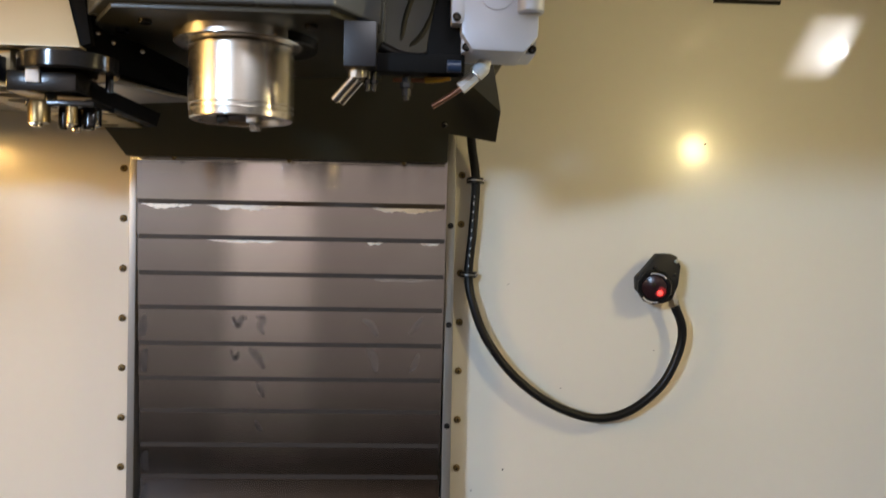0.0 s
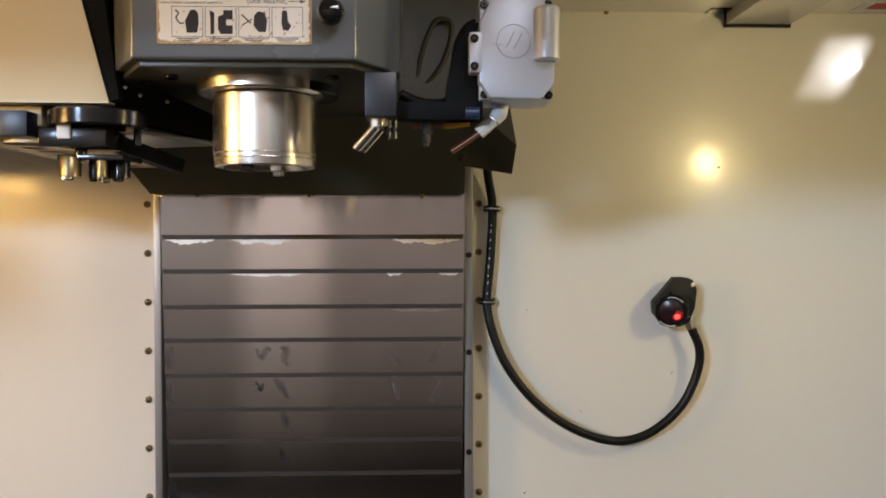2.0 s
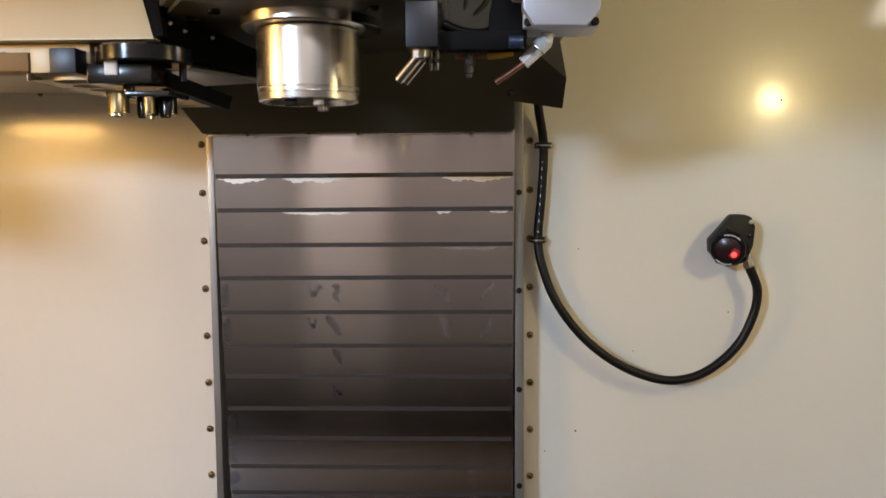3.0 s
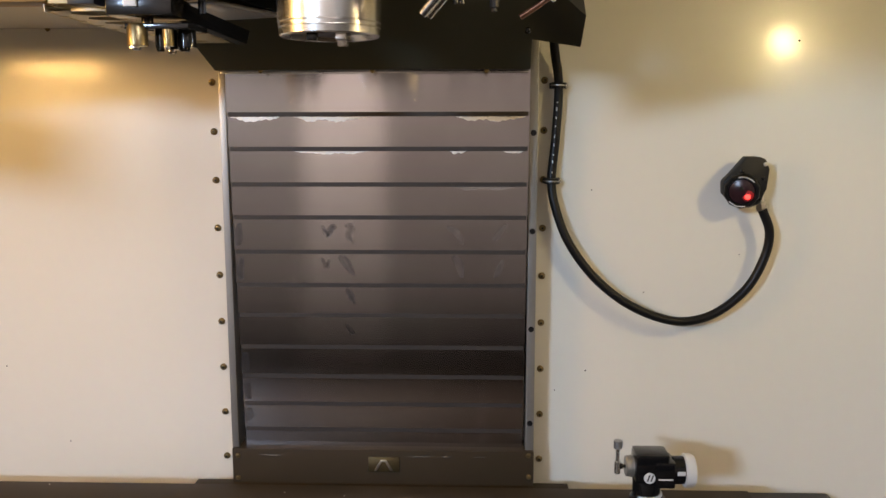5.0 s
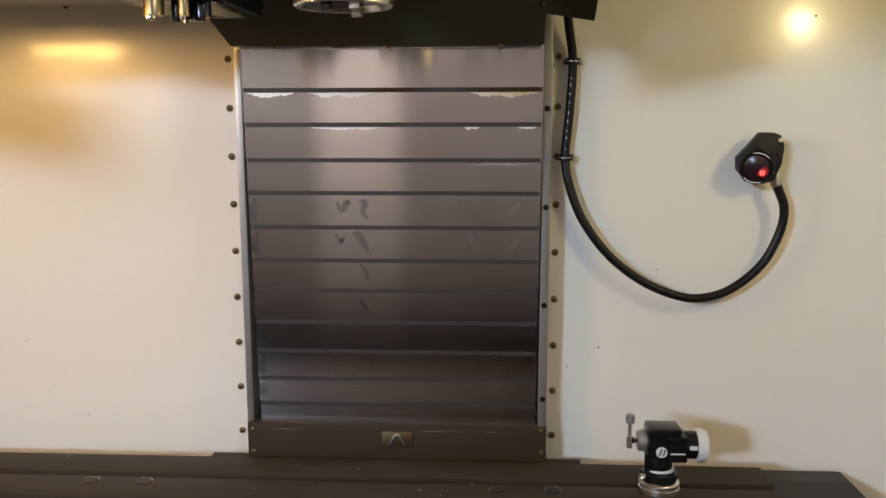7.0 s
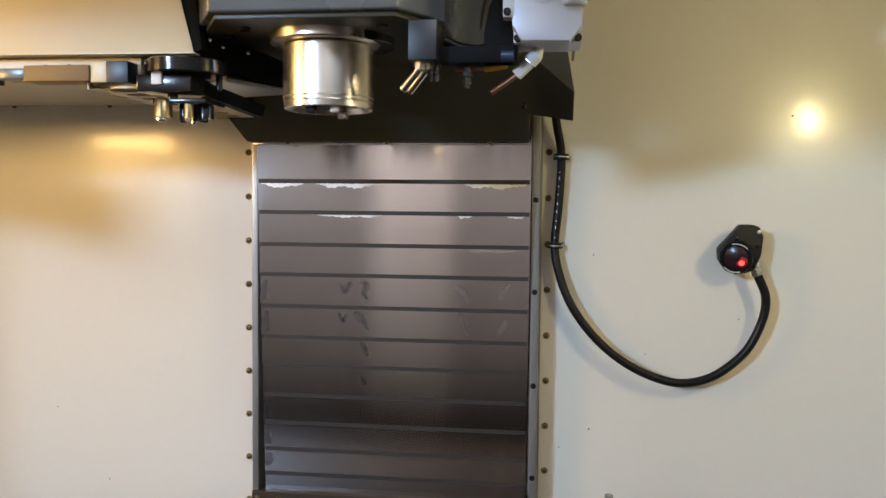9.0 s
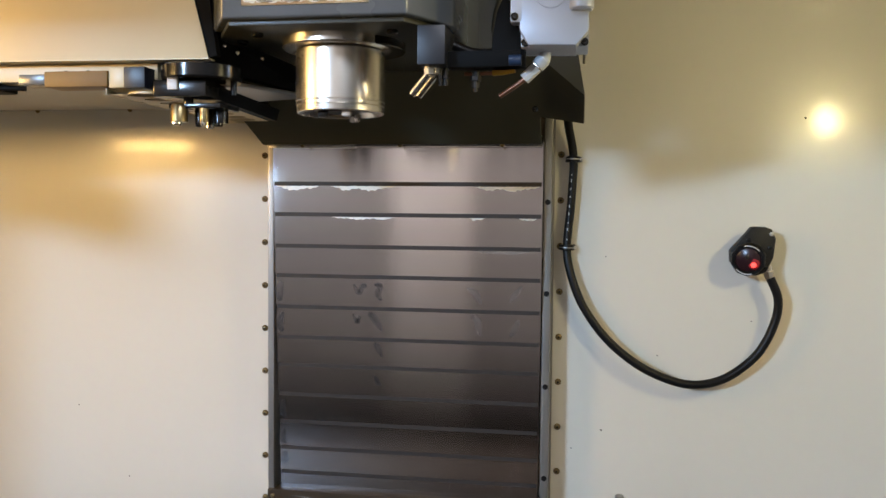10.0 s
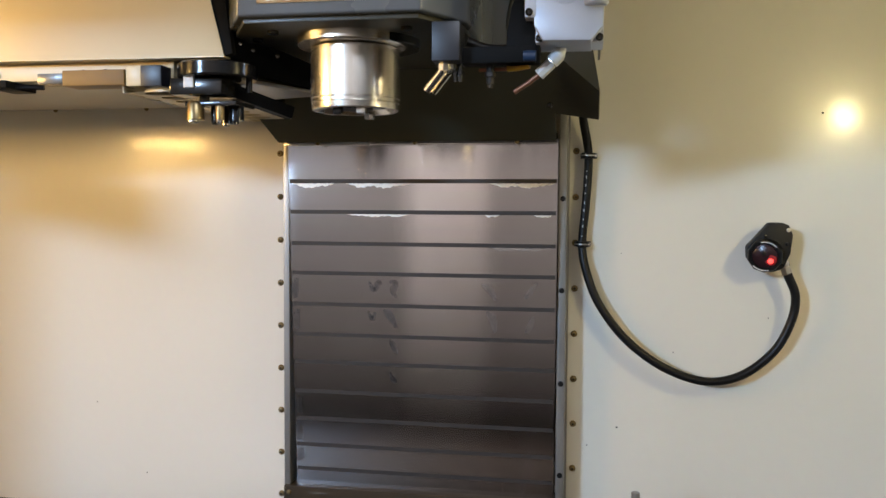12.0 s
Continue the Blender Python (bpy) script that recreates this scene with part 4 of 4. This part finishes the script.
part("cup", lathe([(0.030, 1.6005), (0.046, 1.6005), (0.048, 1.6025), (0.048, 1.6165), (0.045, 1.6185)], (px, py, 0), (0, 0, 1), 40), BLACK, tc, "black pocket cup")
blk = part("pocket_block", box(-0.2165, -0.150, py - 0.030, py + 0.03, 1.5795, 1.5995, 0.002), BLACK, tc, "dark pocket block")
# White piece that paints a bright glint on the glossy pocket.
part("glint_tab", box(-0.197, -0.184, py - 0.0335, py - 0.0295, 1.5875, 1.6015, 0.0015), WHITEPLASTIC, tc, "white tab painted as a gloss glint")
part("neck", cyl((-0.186, py, 1.567), (-0.186, py, 1.581), 0.006, 16), BLACK, tc)
for i, (dx, dy, rr, m) in enumerate(((-0.194, -0.008, 0.0105, BOLT), (-0.176, 0.012, 0.007, BLACK), (-0.163, -0.006, 0.0055, BOLT), (-0.150, 0.012, 0.0095, BLACK), (-0.172, 0.035, 0.008, BLACK))):
    p = part("stud", lathe([(rr, 1.5515), (rr, 1.570), (rr * 0.8, 1.574)], (dx, py + dy, 0), (0, 0, 1), 20), m, tc, "steel stud under the pocket")
    part("foot", lathe([(rr * 0.45, 1.5475), (rr * 0.6, 1.5490), (rr * 0.6, 1.5518)], (dx - rr * 0.3, py + dy, 0), (0, 0, 1), 12), CHROME if i % 2 == 0 else BLACK, p)
part("clevis", plan([(-0.206, -0.452), (-0.140, -0.452), (-0.135, -0.405), (-0.200, -0.40)], 1.5680, 1.5740, 0.001), BLACK, tc, "black gripper fork")
# gripper finger that slants back to the apron
b = bmesh.new()
f = b.faces.new([b.verts.new(p) for p in ((-0.165, -0.462, 1.6030), (-0.165, -0.462, 1.5860), (-0.112, -0.335, 1.5640), (-0.108, -0.335, 1.5790))])
r = bmesh.ops.extrude_face_region(b, geom=[f])
bmesh.ops.translate(b, verts=[v for v in r["geom"] if isinstance(v, bmesh.types.BMVert)], vec=(-0.012, 0.006, 0))
bmesh.ops.recalc_face_normals(b, faces=b.faces[:])
part("finger", b, MATTE, tc, "black gripper finger")
part("pin", cyl((-0.132, -0.43, 1.585), (-0.132, -0.43, 1.612), 0.004, 12), BLACK, tc)

# ---- roof beam and its sticker ----
beam = thing("roof_beam", (0.70, -0.02, 1.823), "pale box beam under the machine roof with a dark end plate", "beam")
part("beam_body", box(0.650, 0.752, -1.14, -0.006, 1.8235, 1.8425, 0.002), CREAM, beam)
part("end_plate", join(box(0.648, 0.754, -0.0055, -0.0005, 1.8190, 1.8425), box(0.618, 0.660, -0.03, -0.001, 1.8405, 1.8428)), BLACK, beam, "dark sealed end plate")
stick = solid("warning_sticker", box(0.842, 0.908, -0.072, -0.014, 1.8415, 1.8427), WHITEPLASTIC, "small red and white sticker under the roof", "sticker")
tagged(part("red_band", box(0.858, 0.905, -0.066, -0.034, 1.8408, 1.8416), RED, stick, "red band"))

# ---- table ----
tab = thing("mill_table", (0.02, -0.29, 0.86), "brown-grey ground cast iron machine table with T-slots", "table")
X0, X1, ZT = -0.80, 0.565, 0.925
strips = [(-0.163, -0.100), (-0.246, -0.179), (-0.329, -0.262), (-0.412, -0.345), (-0.475, -0.428)]
for y0, y1 in strips:
    part("table_strip", box(X0, X1, y0, y1, 0.893, ZT, 0.0015), TABLE, tab)
part("table_body", box(X0 + 0.002, X1 - 0.002, -0.47, -0.105, 0.845, 0.8935, 0.002), DARKIRON, tab, "dark slot floor and table body")
# No real holes: flat discs paint their shaded inside and lit far edge.
for x, y in ((-0.425, -0.195), (-0.346, -0.195), (0.168, -0.195), (0.247, -0.195), (-0.425, -0.36), (0.168, -0.36)):
    hole = part("plug", lathe([(0.0118, 0), (0.0118, 0.0006), (0.0095, 0.0008)], (x, y, ZT - 0.0001), (0, 0, 1), 24), CHROME, tab, "bright disc painted as the far lit edge of a hole")
    part("bore", lathe([(0.0112, 0), (0.0112, 0.0011), (0.009, 0.0012)], (x, y - 0.0012, ZT - 0.0001), (0, 0, 1), 24), DARKIRON, hole, "dark disc painted as the shade inside a hole")
rw = random.Random(12)
for i in range(14):
    x, y = rw.uniform(-0.6, 0.5), rw.choice(strips[:3])
    y = rw.uniform(*y)
    part("chip", box(x, x + rw.uniform(0.001, 0.003), y, y + 0.0012, ZT, ZT + 0.0008), CHIPS, tab)
under = solid("table_way_cover", join(box(0.40, 0.722, -0.46, -0.012, 0.80, 0.884, 0.004), box(0.569, 0.718, -0.46, -0.06, 0.884, 0.8862)), DARKIRON, "dark steel way cover below the table end", "way cover")
sadd = solid("saddle", box(-0.55, 0.55, -0.44, -0.03, 0.44, 0.844, 0.006), DARKIRON, "dark cast iron saddle under the table", "saddle")
solid("saddle_cover", box(0.42, 0.71, -0.45, -0.03, 0.44, 0.80, 0.004), DARKIRON, "dark sheet steel cover beside the saddle", "machine cover")

# ---- tool setter on the table ----
ts = thing("tool_setter", (0.396, -0.186, ZT), "black tool setting probe with white cap and round bright base", "probe")
cx, cy = 0.396, -0.186
part("base", lathe([(0.0275, 0), (0.0285, 0.001), (0.0285, 0.007), (0.0270, 0.008), (0.0270, 0.0095), (0.0280, 0.0105), (0.0280, 0.014), (0.026, 0.016), (0.020, 0.017)], (cx, cy, ZT), (0, 0, 1), 48), CHROME, ts, "bright steel base ring")
part("collar", lathe([(0.024, 0.016), (0.0245, 0.018), (0.0245, 0.028), (0.022, 0.031), (0.0195, 0.032)], (cx, cy, ZT), (0, 0, 1), 40), PLASTIC, ts, "black collar")
part("collar_screw", cyl((cx - 0.0225, cy - 0.01, ZT + 0.0244), (cx - 0.030, cy - 0.013, ZT + 0.0254), 0.0035, 10), CHROME, ts)
part("band", lathe([(0.0200, 0.0315), (0.0206, 0.0325), (0.0206, 0.0345), (0.020, 0.0355)], (cx, cy, ZT), (0, 0, 1), 40), WHITEPLASTIC, ts, "thin white band")
part("column", lathe([(0.0190, 0.031), (0.0195, 0.04), (0.0195, 0.085), (0.018, 0.091), (0.013, 0.094)], (cx - 0.002, cy, ZT), (0, 0, 1), 36), PLASTIC, ts, "black column")
part("head_block", join(box(cx - 0.021, cx + 0.026, cy - 0.020, cy + 0.020, ZT + 0.0545, ZT + 0.0968, 0.005), box(cx + 0.006, cx + 0.034, cy - 0.022, cy + 0.022, ZT + 0.0489, ZT + 0.0865, 0.004)), PLASTIC, ts, "black body block")
part("barrel", cyl((cx + 0.032, cy, ZT + 0.0681), (cx + 0.050, cy, ZT + 0.0681), 0.0195, 32), PLASTIC, ts, "black barrel")
part("cap", lathe([(0.0225, 0.0), (0.0240, 0.001), (0.0235, 0.011), (0.0215, 0.0145), (0.015, 0.0155)], (cx + 0.0485, cy, ZT + 0.0677), (1, 0, 0), 12), WHITEPLASTIC, ts, "white faceted cap")
part("mark", box(cx + 0.0365, cx + 0.0475, cy - 0.0199, cy - 0.0190, ZT + 0.0677, ZT + 0.0733), WHITEPLASTIC, ts, "white printed mark")
part("emblem", lathe([(0.0078, 0), (0.0078, 0.0005)], (cx - 0.002, cy - 0.0204, ZT + 0.0639), (0, -1, 0), 28), WHITEPLASTIC, ts, "plain round white emblem")
part("emblem_bar", join(prism([(cx - 0.006, ZT + 0.0592), (cx - 0.004, ZT + 0.0592), (cx - 0.001, ZT + 0.0686), (cx - 0.003, ZT + 0.0686)], cy - 0.0213, cy - 0.0209), prism([(cx - 0.001, ZT + 0.0592), (cx + 0.001, ZT + 0.0592), (cx + 0.004, ZT + 0.0686), (cx + 0.002, ZT + 0.0686)], cy - 0.0213, cy - 0.0209)), INK, ts)
part("print", box(cx + 0.010, cx + 0.030, cy - 0.0226, cy - 0.0219, ZT + 0.0616, ZT + 0.0635), WHITEPLASTIC, ts, "unreadable line of print")
part("boss", join(cyl((cx - 0.032, cy, ZT + 0.0733), (cx - 0.019, cy, ZT + 0.0733), 0.0145, 28), cyl((cx - 0.026, cy, ZT + 0.0733), (cx - 0.023, cy, ZT + 0.0733), 0.0155, 28)), ALU_RAIL, ts, "steel boss")
part("link", join(cyl((cx - 0.043, cy, ZT + 0.0728), (cx - 0.030, cy, ZT + 0.0728), 0.0025, 12), cyl((cx - 0.039, cy, ZT + 0.0728), (cx - 0.036, cy, ZT + 0.0728), 0.0042, 12)), BLACK, ts)
sty = part("stylus", join(cyl((cx - 0.043, cy, ZT + 0.0639), (cx - 0.043, cy, ZT + 0.1062), 0.0026, 14), cyl((cx - 0.043, cy, ZT + 0.0620), (cx - 0.043, cy, ZT + 0.0799), 0.0042, 14)), CHROME, ts, "bright stylus")
part("stylus_tip", cyl((cx - 0.043, cy, ZT + 0.0987), (cx - 0.043, cy, ZT + 0.1104), 0.0062, 20, 0.0008), ALU_RAIL, sty, "grey steel tip")

# ---- specks on the wall ----
for x, z, r in ((0.331, 1.081, 0.0016), (0.282, 1.048, 0.0011), (0.567, 1.271, 0.0010), (0.334, 1.372, 0.0010), (-0.521, 0.952, 0.0012), (0.641, 1.598, 0.0018), (-0.62, 1.08, 0.0012), (0.42, 1.21, 0.001)):
    solid("speck", lathe([(r, 0), (r * 0.8, 0.0004), (r * 0.2, 0.0006)], (x, -0.0001, z), (0, -1, 0.2), 9), DARKIRON, "tiny dark speck of swarf on the cream wall", "speck", "specks on the wall")
